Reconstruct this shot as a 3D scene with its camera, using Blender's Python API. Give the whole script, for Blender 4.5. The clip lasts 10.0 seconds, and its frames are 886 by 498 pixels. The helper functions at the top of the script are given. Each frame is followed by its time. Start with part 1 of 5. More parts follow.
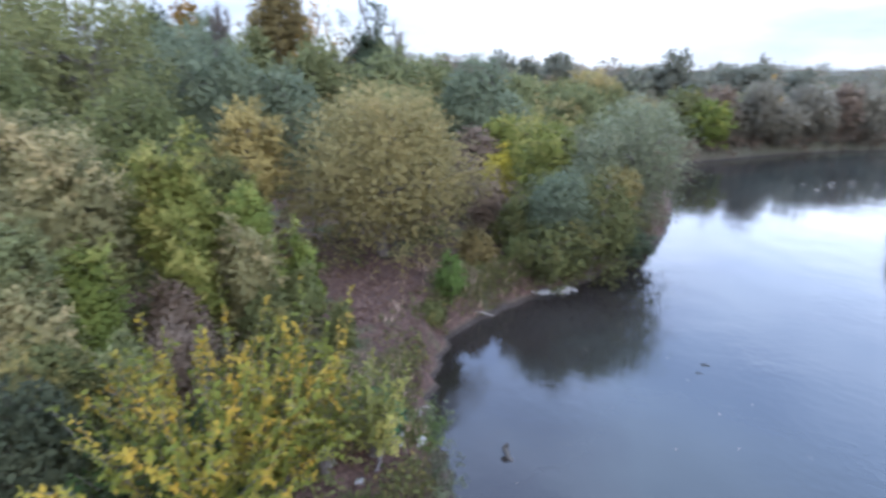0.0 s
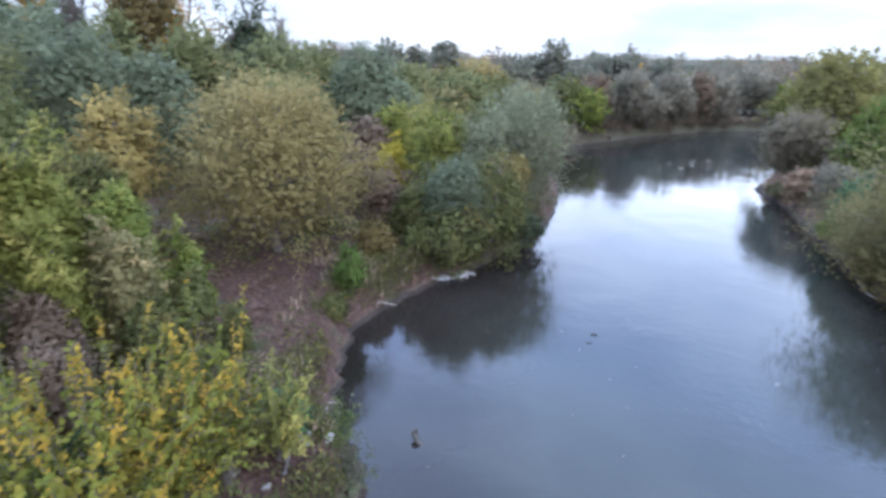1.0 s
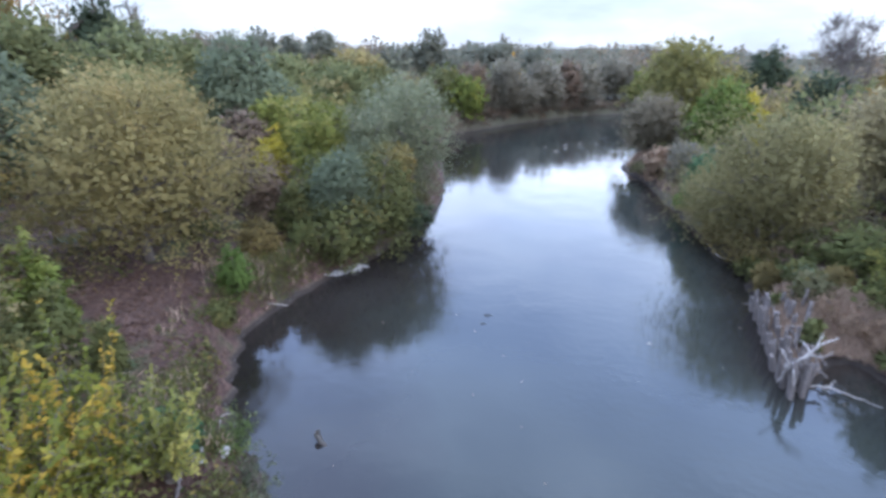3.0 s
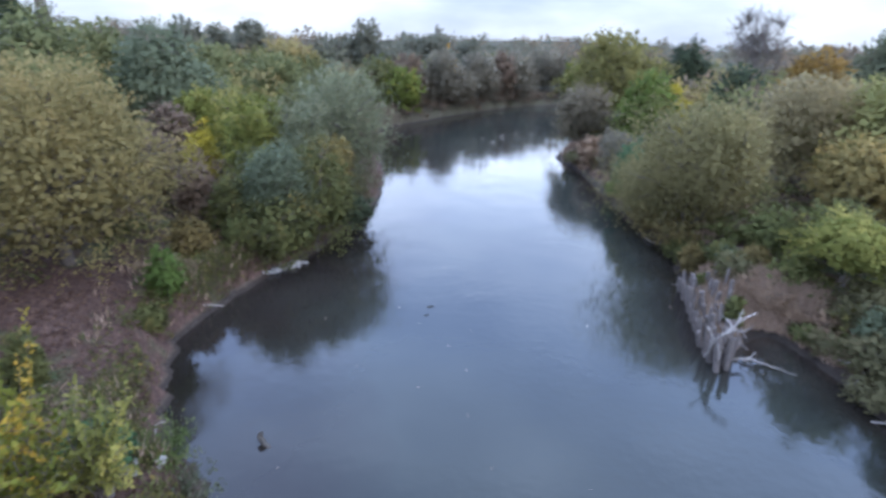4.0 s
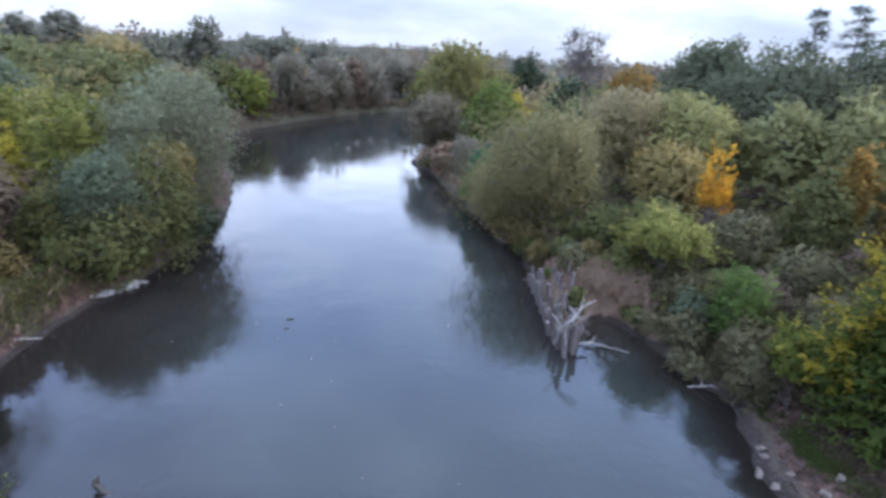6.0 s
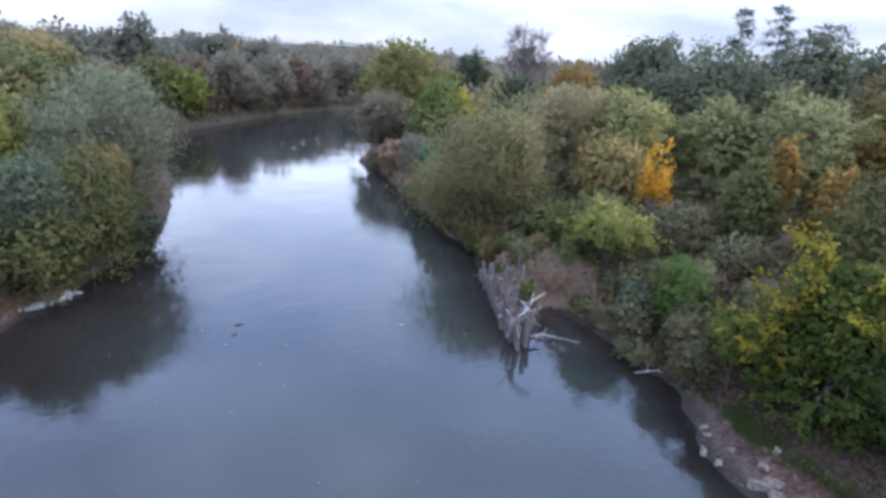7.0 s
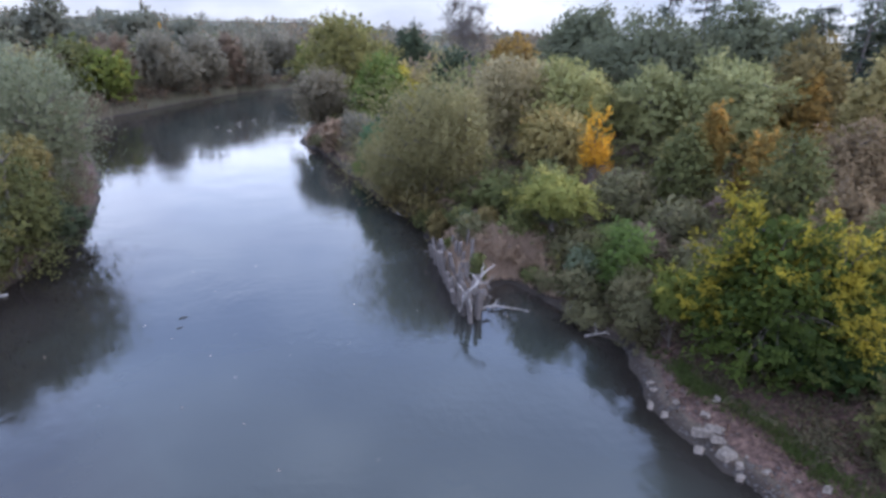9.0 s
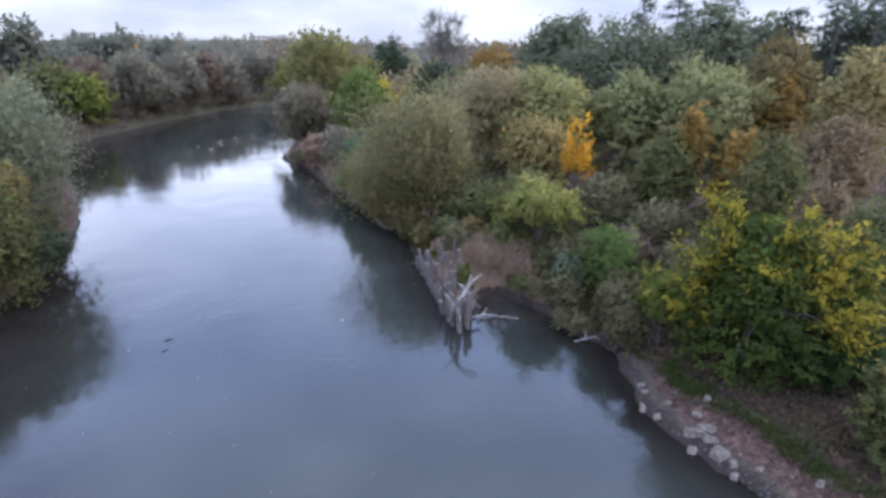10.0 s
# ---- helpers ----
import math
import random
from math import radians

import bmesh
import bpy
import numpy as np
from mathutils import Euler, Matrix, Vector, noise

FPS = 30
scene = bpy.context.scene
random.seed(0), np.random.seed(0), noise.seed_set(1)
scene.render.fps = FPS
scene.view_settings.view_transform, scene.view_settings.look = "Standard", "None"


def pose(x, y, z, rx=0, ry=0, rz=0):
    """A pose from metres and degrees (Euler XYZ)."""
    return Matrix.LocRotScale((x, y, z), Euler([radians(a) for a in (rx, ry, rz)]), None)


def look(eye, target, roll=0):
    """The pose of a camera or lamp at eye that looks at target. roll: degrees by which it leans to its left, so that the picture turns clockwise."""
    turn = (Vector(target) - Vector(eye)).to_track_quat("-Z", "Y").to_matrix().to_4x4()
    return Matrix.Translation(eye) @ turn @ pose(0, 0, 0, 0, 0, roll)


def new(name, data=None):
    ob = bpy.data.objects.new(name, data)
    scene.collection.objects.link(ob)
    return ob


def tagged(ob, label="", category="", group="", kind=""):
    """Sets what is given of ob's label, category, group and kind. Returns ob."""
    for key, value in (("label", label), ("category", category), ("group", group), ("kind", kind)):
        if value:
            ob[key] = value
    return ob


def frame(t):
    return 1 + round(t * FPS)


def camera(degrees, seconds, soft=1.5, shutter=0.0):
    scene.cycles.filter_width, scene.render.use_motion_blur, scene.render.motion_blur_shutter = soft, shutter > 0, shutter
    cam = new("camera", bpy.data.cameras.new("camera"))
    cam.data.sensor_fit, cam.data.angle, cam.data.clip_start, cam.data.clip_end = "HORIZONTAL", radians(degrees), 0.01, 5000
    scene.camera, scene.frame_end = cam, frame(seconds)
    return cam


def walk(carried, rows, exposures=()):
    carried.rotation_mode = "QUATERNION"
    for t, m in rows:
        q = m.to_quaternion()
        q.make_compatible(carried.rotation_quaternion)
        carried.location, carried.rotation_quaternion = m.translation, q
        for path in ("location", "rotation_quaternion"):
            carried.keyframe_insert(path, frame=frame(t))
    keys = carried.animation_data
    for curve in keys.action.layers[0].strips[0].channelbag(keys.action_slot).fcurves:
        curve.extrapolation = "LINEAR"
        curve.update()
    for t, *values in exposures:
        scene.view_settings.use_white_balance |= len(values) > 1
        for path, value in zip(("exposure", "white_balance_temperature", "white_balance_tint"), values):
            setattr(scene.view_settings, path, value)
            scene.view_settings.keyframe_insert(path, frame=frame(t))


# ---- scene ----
import collections

# ---- camera ----
cam = camera(78.6, 10.0, soft=3.2, shutter=0.75)
EYE = 10.0  # height of the bridge deck's eye above the water
ROWS = [  # seconds, yaw to the left, pitch, roll, and the small sway of the standing camera
    (0, 36.80, -18.53, 1.33, -0.16, -0.08, 0.03),
    (0.5, 30.20, -18.88, 1.75, -0.14, -0.07, 0.03),
    (1, 25.54, -19.38, 1.59, -0.13, -0.06, 0.03),
    (1.5, 21.92, -19.47, 0.95, -0.11, -0.05, 0.02),
    (2, 19.51, -19.43, 0.93, -0.10, -0.05, 0.02),
    (2.5, 16.67, -19.63, 0.93, -0.08, -0.04, 0.02),
    (4, 6.98, -20.71, 1.64, -0.03, -0.01, 0.01),
    (4.5, 3.55, -20.59, 1.12, -0.02, -0.01, 0.00),
    (5, -0.14, -20.27, 1.94, 0.00, 0.00, 0.00),
    (5.5, -4.41, -19.69, 3.22, 0.02, 0.01, 0.00),
    (7, -13.93, -19.27, 3.86, 0.06, 0.03, -0.01),
    (7.5, -15.02, -19.72, 3.54, 0.08, 0.04, -0.02),
    (8, -16.96, -20.90, 3.46, 0.09, 0.04, -0.02),
    (8.5, -18.38, -21.48, 3.17, 0.11, 0.05, -0.02),
    (9, -19.68, -21.42, 2.55, 0.12, 0.06, -0.03),
    (9.5, -20.37, -20.66, 1.62, 0.14, 0.07, -0.03),
    (10, -21.11, -20.24, 0.81, 0.15, 0.07, -0.04),
]


def turned(yaw, pitch, roll, x, y, z):
    a, b = radians(yaw), radians(pitch)
    eye = Vector((x, y, EYE + z))
    return look(eye, eye + Vector((-math.sin(a) * math.cos(b), math.cos(a) * math.cos(b), math.sin(b))), roll)


walk(cam, [(t, turned(*row)) for t, *row in ROWS],
     exposures=[(0, 0.41, 5800, 11), (2.6, 0.38, 5760, 11), (4.2, 0.13, 5690, 11), (7, 0.09, 5830, 14), (10, 0.06, 5960, 16)])

# ---- world and light: an overcast evening ----
world = bpy.data.worlds.new("overcast_sky")
scene.world = world
world.use_nodes = True
wt = world.node_tree
wt.nodes.clear()


def node(tree, kind, **inputs):
    n = tree.nodes.new(kind)
    for key, value in inputs.items():
        n.inputs[key.replace("_", " ")].default_value = value
    return n


def ramp(tree, stops, source):
    n = tree.nodes.new("ShaderNodeValToRGB")
    while len(n.color_ramp.elements) < len(stops):
        n.color_ramp.elements.new(0.5)
    for e, (place, colour) in zip(n.color_ramp.elements, stops):
        e.position, e.color = place, (*colour, 1)
    tree.links.new(source, n.inputs[0])
    return n


def mixed(tree, a, b, factor, blend="MIX"):
    n = tree.nodes.new("ShaderNodeMix")
    n.data_type, n.blend_type = "RGBA", blend
    for socket, value in ((0, factor), (6, a), (7, b)):
        if isinstance(value, (int, float)):
            n.inputs[socket].default_value = value
        elif isinstance(value, tuple):
            n.inputs[socket].default_value = (*value, 1)
        else:
            tree.links.new(value, n.inputs[socket])
    return n.outputs[2]


def sums(tree, how, a, b):
    n = tree.nodes.new("ShaderNodeMath")
    n.operation = how
    for socket, value in ((0, a), (1, b)):
        if isinstance(value, (int, float)):
            n.inputs[socket].default_value = value
        else:
            tree.links.new(value, n.inputs[socket])
    return n.outputs[0]


SUN_UP, SUN_TURN = 31, 116
sky = wt.nodes.new("ShaderNodeTexSky")
sky.sky_type, sky.sun_disc = "NISHITA", False
sky.sun_elevation, sky.sun_rotation = radians(SUN_UP), radians(SUN_TURN)
coords = wt.nodes.new("ShaderNodeTexCoord")
split = wt.nodes.new("ShaderNodeSeparateXYZ")
wt.links.new(coords.outputs["Generated"], split.inputs[0])
# cloud deck: pale low down; an unseen bright, bluer belt above lifts the water
deck = ramp(wt, [(0.0, (0.86, 0.9, 0.98)), (0.085, (1.0, 1.06, 1.17)), (0.2, (2.9, 3.15, 3.75)), (0.33, (2.95, 3.35, 4.2)), (0.5, (2.3, 3.0, 4.6)), (0.75, (2.55, 3.1, 4.2)), (1.0, (2.85, 3.3, 4.1))], split.outputs[2])
stretch = wt.nodes.new("ShaderNodeMapping")
stretch.inputs["Scale"].default_value = (1.0, 1.0, 3.2)
wt.links.new(coords.outputs["Generated"], stretch.inputs[0])
puffs = node(wt, "ShaderNodeTexNoise", Scale=2.6, Detail=5.0, Roughness=0.55)
wt.links.new(stretch.outputs[0], puffs.inputs["Vector"])
light = ramp(wt, [(0.32, (0.66, 0.7, 0.8)), (0.5, (0.95, 0.96, 0.98)), (0.66, (1.25, 1.22, 1.18))], puffs.outputs[0])
clouded = mixed(wt, deck.outputs[0], light.outputs[0], 1.0, "MULTIPLY")
thin = mixed(wt, sky.outputs[0], (0.1, 0.1, 0.1), 1.0, "MULTIPLY")
whole = mixed(wt, clouded, thin, 0.12)
background = node(wt, "ShaderNodeBackground", Strength=1.0)
wt.links.new(whole, background.inputs[0])
wt.links.new(background.outputs[0], wt.nodes.new("ShaderNodeOutputWorld").inputs[0])

sun = new("sun", bpy.data.lights.new("sun", "SUN"))
sun.data.energy, sun.data.angle, sun.data.color = 1.75, radians(35), (1.0, 0.9, 0.76)
sun.matrix_world = look((0, 0, 60), (-60 * math.sin(radians(SUN_TURN)), -60 * math.cos(radians(SUN_TURN)), 60 - 60 * math.tan(radians(SUN_UP))))


# ---- materials ----
def material(name, roughness=0.8, specular=0.3):
    m = bpy.data.materials.new(name)
    m.use_nodes = True
    t = m.node_tree
    shader = t.nodes["Principled BSDF"]
    shader.inputs["Roughness"].default_value = roughness
    shader.inputs["Specular IOR Level"].default_value = specular
    return m, t, shader


def bumped(t, shader, height, strength=0.4, distance=0.05):
    b = node(t, "ShaderNodeBump", Strength=strength, Distance=distance)
    t.links.new(height, b.inputs["Height"])
    t.links.new(b.outputs[0], shader.inputs["Normal"])


def noises(t, scale, detail=4.0, roughness=0.55, coord="Object"):
    c = t.nodes.new("ShaderNodeTexCoord")
    n = node(t, "ShaderNodeTexNoise", Scale=scale, Detail=detail, Roughness=roughness)
    t.links.new(c.outputs[coord], n.inputs["Vector"])
    return n.outputs[0]


def leaf_material(name, inner, main, outer, outer_share=0.5, depth=0.5, spread=0.5):
    """Leaves: each one its own tone between inner and main, in drifts, and the sprays that have turned at the outside."""
    m, t, shader = material("leaf_" + name, 0.7, 0.08)
    geo = t.nodes.new("ShaderNodeNewGeometry")
    spray, tip = t.nodes.new("ShaderNodeAttribute"), t.nodes.new("ShaderNodeAttribute")
    spray.attribute_name, tip.attribute_name = "spray", "tip"
    drift = noises(t, 0.8, 3.0, 0.6)
    tone = sums(t, "ADD", sums(t, "MULTIPLY", geo.outputs["Random Per Island"], 0.14), sums(t, "ADD", sums(t, "MULTIPLY", spray.outputs["Fac"], 0.4), sums(t, "MULTIPLY", drift, 0.6)))
    base = mixed(t, inner, main, tone)
    outside = ramp(t, [(depth, (0, 0, 0)), (depth + 0.4, (1, 1, 1))], tip.outputs["Fac"])
    drifts = ramp(t, [(spread, (0, 0, 0)), (spread + 0.12, (1, 1, 1))], sums(t, "ADD", sums(t, "MULTIPLY", noises(t, 1.0, 2.0), 0.8), sums(t, "MULTIPLY", spray.outputs["Fac"], 0.28)))
    turn = sums(t, "MULTIPLY", outside.outputs[0], drifts.outputs[0])
    turn = sums(t, "MULTIPLY", sums(t, "MULTIPLY", turn, sums(t, "ADD", sums(t, "MULTIPLY", geo.outputs["Random Per Island"], 0.5), 0.7)), 1.1 * outer_share)
    n = t.nodes.new("ShaderNodeClamp")
    t.links.new(turn, n.inputs[0])
    colour = mixed(t, base, outer, n.outputs[0])
    bright = node(t, "ShaderNodeHueSaturation")
    t.links.new(sums(t, "ADD", sums(t, "MULTIPLY", geo.outputs["Random Per Island"], 0.12), sums(t, "ADD", sums(t, "MULTIPLY", spray.outputs["Fac"], 0.3), 0.9)), bright.inputs["Value"])
    t.links.new(colour, bright.inputs["Color"])
    t.links.new(bright.outputs[0], shader.inputs["Base Color"])
    lit = t.nodes.new("ShaderNodeBsdfTranslucent")
    t.links.new(bright.outputs[0], lit.inputs[0])
    both = t.nodes.new("ShaderNodeMixShader")
    both.inputs[0].default_value = 0.62 if "willow" in name or name == "gold" else 0.45
    t.links.new(shader.outputs[0], both.inputs[1])
    t.links.new(lit.outputs[0], both.inputs[2])
    t.links.new(both.outputs[0], t.nodes["Material Output"].inputs[0])
    return m


LEAF = {}
for name, inner, main, outer, share in (
    ("gold", (0.168, 0.155, 0.064), (0.242, 0.21, 0.088), (0.3, 0.23, 0.092), 0.7),
    ("amber", (0.06, 0.09, 0.017), (0.18, 0.186, 0.034), (0.44, 0.25, 0.032), 0.45),
    ("lime", (0.085, 0.108, 0.026), (0.17, 0.182, 0.045), (0.25, 0.228, 0.07), 0.8),
    ("limepale", (0.075, 0.11, 0.026), (0.145, 0.172, 0.04), (0.2, 0.2, 0.055), 0.6),
    ("cream", (0.105, 0.11, 0.046), (0.2, 0.185, 0.086), (0.3, 0.245, 0.12), 0.7),
    ("apricot", (0.1, 0.085, 0.026), (0.22, 0.145, 0.036), (0.38, 0.21, 0.045), 0.8),
    ("green", (0.064, 0.08, 0.03), (0.115, 0.126, 0.046), (0.165, 0.155, 0.06), 0.5),
    ("sage", (0.085, 0.098, 0.038), (0.145, 0.152, 0.058), (0.195, 0.182, 0.07), 0.5),
    ("bluegreen", (0.074, 0.094, 0.056), (0.13, 0.156, 0.094), (0.168, 0.186, 0.112), 0.5),
    ("rust", (0.105, 0.08, 0.026), (0.21, 0.135, 0.035), (0.32, 0.185, 0.04), 0.7),
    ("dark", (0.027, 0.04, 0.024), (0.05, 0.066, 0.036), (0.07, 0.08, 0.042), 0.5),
    ("dullgreen", (0.08, 0.096, 0.042), (0.142, 0.154, 0.064), (0.19, 0.18, 0.072), 0.5),
    ("yellowgreen", (0.06, 0.085, 0.02), (0.12, 0.14, 0.03), (0.22, 0.2, 0.035), 0.8),
    ("palelime", (0.12, 0.1344, 0.048), (0.2256, 0.2256, 0.08448), (0.3072, 0.264, 0.096), 0.6),
    ("amberbush", (0.1294, 0.1182, 0.04725), (0.2418, 0.2025, 0.0765), (0.3712, 0.2531, 0.07875), 0.7),
    ("paleash", (0.1155, 0.1298, 0.055), (0.2145, 0.2222, 0.0924), (0.2805, 0.2695, 0.1155), 0.6),
    ("freshgreen", (0.055, 0.083, 0.02), (0.105, 0.142, 0.034), (0.185, 0.18, 0.046), 0.7),
    ("reed", (0.07, 0.085, 0.05), (0.12, 0.14, 0.085), (0.17, 0.18, 0.11), 0.5),
    ("tan", (0.15, 0.11, 0.074), (0.25, 0.185, 0.122), (0.32, 0.24, 0.16), 0.5),
    ("citron", (0.096, 0.12, 0.0312), (0.2064, 0.2112, 0.0576), (0.336, 0.3, 0.084), 0.7),
    ("peach", (0.15, 0.13, 0.046), (0.27, 0.22, 0.078), (0.36, 0.29, 0.1), 0.7),
    ("brownolive", (0.08, 0.07, 0.03), (0.15, 0.122, 0.048), (0.21, 0.155, 0.055), 0.6),
    ("turf", (0.04, 0.06, 0.018), (0.072, 0.096, 0.028), (0.105, 0.12, 0.042), 0.5),
    ("roots", (0.06, 0.046, 0.034), (0.12, 0.094, 0.068), (0.18, 0.145, 0.105), 0.5),
    # leaves darkened to stand for deep shade on the near left shrub
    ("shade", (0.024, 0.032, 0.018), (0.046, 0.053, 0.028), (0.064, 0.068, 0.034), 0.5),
    # back-row green, paled and dulled to carry some haze in its colour
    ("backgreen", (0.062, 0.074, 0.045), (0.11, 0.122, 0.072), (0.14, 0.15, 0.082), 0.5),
    ("farbrown", (0.095, 0.082, 0.058), (0.155, 0.128, 0.088), (0.2, 0.15, 0.09), 0.6),
    ("teal", (0.035, 0.075, 0.036), (0.068, 0.135, 0.068), (0.09, 0.15, 0.075), 0.5),
    ("yellowgreenbig", (0.018, 0.036, 0.011), (0.068, 0.09, 0.016), (0.235, 0.195, 0.022), 0.92),
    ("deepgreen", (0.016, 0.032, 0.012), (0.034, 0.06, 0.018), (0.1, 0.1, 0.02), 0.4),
    ("yellow", (0.15, 0.145, 0.025), (0.3, 0.26, 0.03), (0.44, 0.35, 0.04), 0.8),
    ("mauve", (0.088, 0.0682, 0.0495), (0.1485, 0.1155, 0.0825), (0.1815, 0.1375, 0.088), 0.5),
    ("willow", (0.09735, 0.1164, 0.06648), (0.1876, 0.2042, 0.1223), (0.2374, 0.247, 0.152), 0.6),
    ("bluewillow", (0.07168, 0.0952, 0.05824), (0.1366, 0.1624, 0.1008), (0.177, 0.196, 0.121), 0.6),
    ("olive", (0.05, 0.061, 0.023), (0.104, 0.11, 0.04), (0.175, 0.14, 0.045), 0.7),
    ("orange", (0.308, 0.176, 0.022), (0.55, 0.308, 0.0275), (0.66, 0.374, 0.033), 0.7),
    ("brightgreen", (0.06, 0.09, 0.025), (0.095, 0.145, 0.035), (0.13, 0.17, 0.045), 0.5),
    ("greyscrub", (0.066, 0.066, 0.034), (0.125, 0.12, 0.06), (0.17, 0.148, 0.078), 0.6),
    ("greywillow", (0.1, 0.096, 0.07), (0.172, 0.163, 0.12), (0.22, 0.205, 0.148), 0.6),
    ("goldwillow", (0.1, 0.105, 0.038), (0.185, 0.178, 0.062), (0.25, 0.22, 0.076), 0.6),
    ("olivewillow", (0.12, 0.116, 0.053), (0.205, 0.193, 0.088), (0.255, 0.225, 0.1), 0.6),
    ("brownwillow", (0.1, 0.09, 0.06), (0.165, 0.148, 0.1), (0.21, 0.183, 0.12), 0.5),
    ("pinkwillow", (0.1437, 0.1295, 0.07066), (0.2532, 0.2214, 0.1154), (0.3297, 0.2708, 0.1354), 0.7),
    ("pink", (0.09, 0.07, 0.04), (0.17, 0.128, 0.072), (0.23, 0.168, 0.095), 0.6),
    ("pine", (0.03, 0.045, 0.032), (0.05, 0.07, 0.05), (0.065, 0.085, 0.058), 0.5),
    # distance haze is put into these leaves: lighter and greyer than nearby trees
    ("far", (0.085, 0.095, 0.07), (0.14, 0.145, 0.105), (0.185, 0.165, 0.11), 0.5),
    ("scrub", (0.045, 0.044, 0.027), (0.085, 0.08, 0.045), (0.13, 0.105, 0.06), 0.6),
    ("drygrass", (0.21, 0.16, 0.118), (0.37, 0.29, 0.215), (0.45, 0.36, 0.27), 0.5),
    ("grass", (0.06, 0.09, 0.03), (0.095, 0.13, 0.04), (0.15, 0.155, 0.06), 0.5),
    ("litter", (0.065, 0.043, 0.032), (0.12, 0.082, 0.06), (0.17, 0.12, 0.085), 0.5),
):
    inner, main, outer = ((1.09 * c[0], c[1], 0.97 * c[2]) for c in (inner, main, outer))
    LEAF[name] = leaf_material(name, inner, main, outer, share, {"yellowgreenbig": 0.3, "amber": 0.34}.get(name, 0.52), {"yellowgreenbig": 0.43}.get(name, 0.5))


def two_tone(name, dark, pale, scale, roughness=0.85, bump=0.5, distance=0.03, third=None):
    m, t, shader = material(name, roughness)
    grain, stain = noises(t, scale, 6.0, 0.65), noises(t, scale * 0.13, 3.0)
    shade = sums(t, "ADD", sums(t, "MULTIPLY", grain, 0.65), sums(t, "MULTIPLY", stain, 0.35))
    stops = [(0.34, dark), (0.62, pale)] if third is None else [(0.32, dark), (0.5, pale), (0.68, third)]
    t.links.new(ramp(t, stops, shade).outputs[0], shader.inputs["Base Color"])
    bumped(t, shader, grain, bump, distance)
    return m


BARK = two_tone("bark", (0.045, 0.036, 0.03), (0.15, 0.125, 0.105), 14)
PALE_BARK = two_tone("pale_bark", (0.13, 0.115, 0.1), (0.32, 0.29, 0.26), 14)
DRIFTWOOD = two_tone("driftwood", (0.14, 0.118, 0.104), (0.36, 0.318, 0.285), 18, 0.75)
PILE_WOOD = two_tone("weathered_pile_wood", (0.05, 0.04, 0.035), (0.185, 0.152, 0.134), 22, 0.85, 0.8)
GRAVEL = two_tone("brown_gravel", (0.03, 0.025, 0.023), (0.105, 0.088, 0.08), 9, 0.9, 0.5)
STONE = two_tone("pale_stone", (0.056, 0.043, 0.034), (0.2, 0.16, 0.128), 9, 0.85, 0.5)
WHITE_STONE = two_tone("whitish_stone", (0.1, 0.092, 0.085), (0.33, 0.31, 0.29), 9, 0.85, 0.5)
WET_WOOD = two_tone("wet_wood", (0.02, 0.018, 0.015), (0.06, 0.05, 0.04), 20, 0.5)

# soil with dry litter, patches of thin grass, and wet mud along the waterline
SOIL, t, shader = material("bank_soil", 0.92, 0.2)
fine, wide = noises(t, 5.5, 7.0, 0.68), noises(t, 0.35, 3.0, 0.6)
dirt = ramp(t, [(0.3, (0.0255, 0.0146, 0.011)), (0.5, (0.064, 0.037, 0.0278)), (0.7, (0.143, 0.087, 0.066))], fine)
green = ramp(t, [(0.3, (0.03, 0.04, 0.016)), (0.7, (0.085, 0.095, 0.04))], fine)
patchy = ramp(t, [(0.56, (0, 0, 0)), (0.68, (1, 1, 1))], wide)
dry = mixed(t, dirt.outputs[0], green.outputs[0], patchy.outputs[0])
spot = t.nodes.new("ShaderNodeNewGeometry")
height = t.nodes.new("ShaderNodeSeparateXYZ")
t.links.new(spot.outputs["Position"], height.inputs[0])
level = sums(t, "ADD", height.outputs[2], sums(t, "MULTIPLY", sums(t, "SUBTRACT", fine, 0.5), 0.1))
silted = ramp(t, [(0.1, (0, 0, 0)), (0.14, (1, 1, 1)), (0.17, (1, 1, 1)), (0.22, (0, 0, 0))], level)
wet = ramp(t, [(0.08, (1, 1, 1)), (0.22, (0, 0, 0))], level)
meadow = ramp(t, [(0.45, (0, 0, 0)), (0.8, (1, 1, 1))], sums(t, "MULTIPLY", height.outputs[1], 0.01))
dry = mixed(t, dry, (0.062, 0.056, 0.034), meadow.outputs[0])
banded = mixed(t, dry, (0.13, 0.112, 0.078), sums(t, "MULTIPLY", silted.outputs[0], 0.4))
t.links.new(mixed(t, banded, (0.03, 0.0225, 0.0175), wet.outputs[0]), shader.inputs["Base Color"])
bumped(t, shader, fine, 0.9, 0.12)

# murky river water, nearly still: grey-green in mid-stream, brown in the shallows
WATER, t, shader = material("river_water", 0.065, 0.64)
shader.inputs["IOR"].default_value = 1.333
cloudy = noises(t, 0.12, 3.0)
silt = ramp(t, [(0.35, (0.0215, 0.0232, 0.0195)), (0.65, (0.029, 0.031, 0.0262))], cloudy)
muddy = ramp(t, [(0.35, (0.0105, 0.0086, 0.0072)), (0.65, (0.019, 0.0155, 0.0132))], cloudy)
shoal = t.nodes.new("ShaderNodeAttribute")
shoal.attribute_name = "shallow"
west = ramp(t, [(0.25, (0, 0, 0)), (0.85, (1, 1, 1))], sums(t, "ADD", shoal.outputs["Fac"], sums(t, "MULTIPLY", sums(t, "SUBTRACT", noises(t, 0.5, 3.0), 0.5), 0.5)))
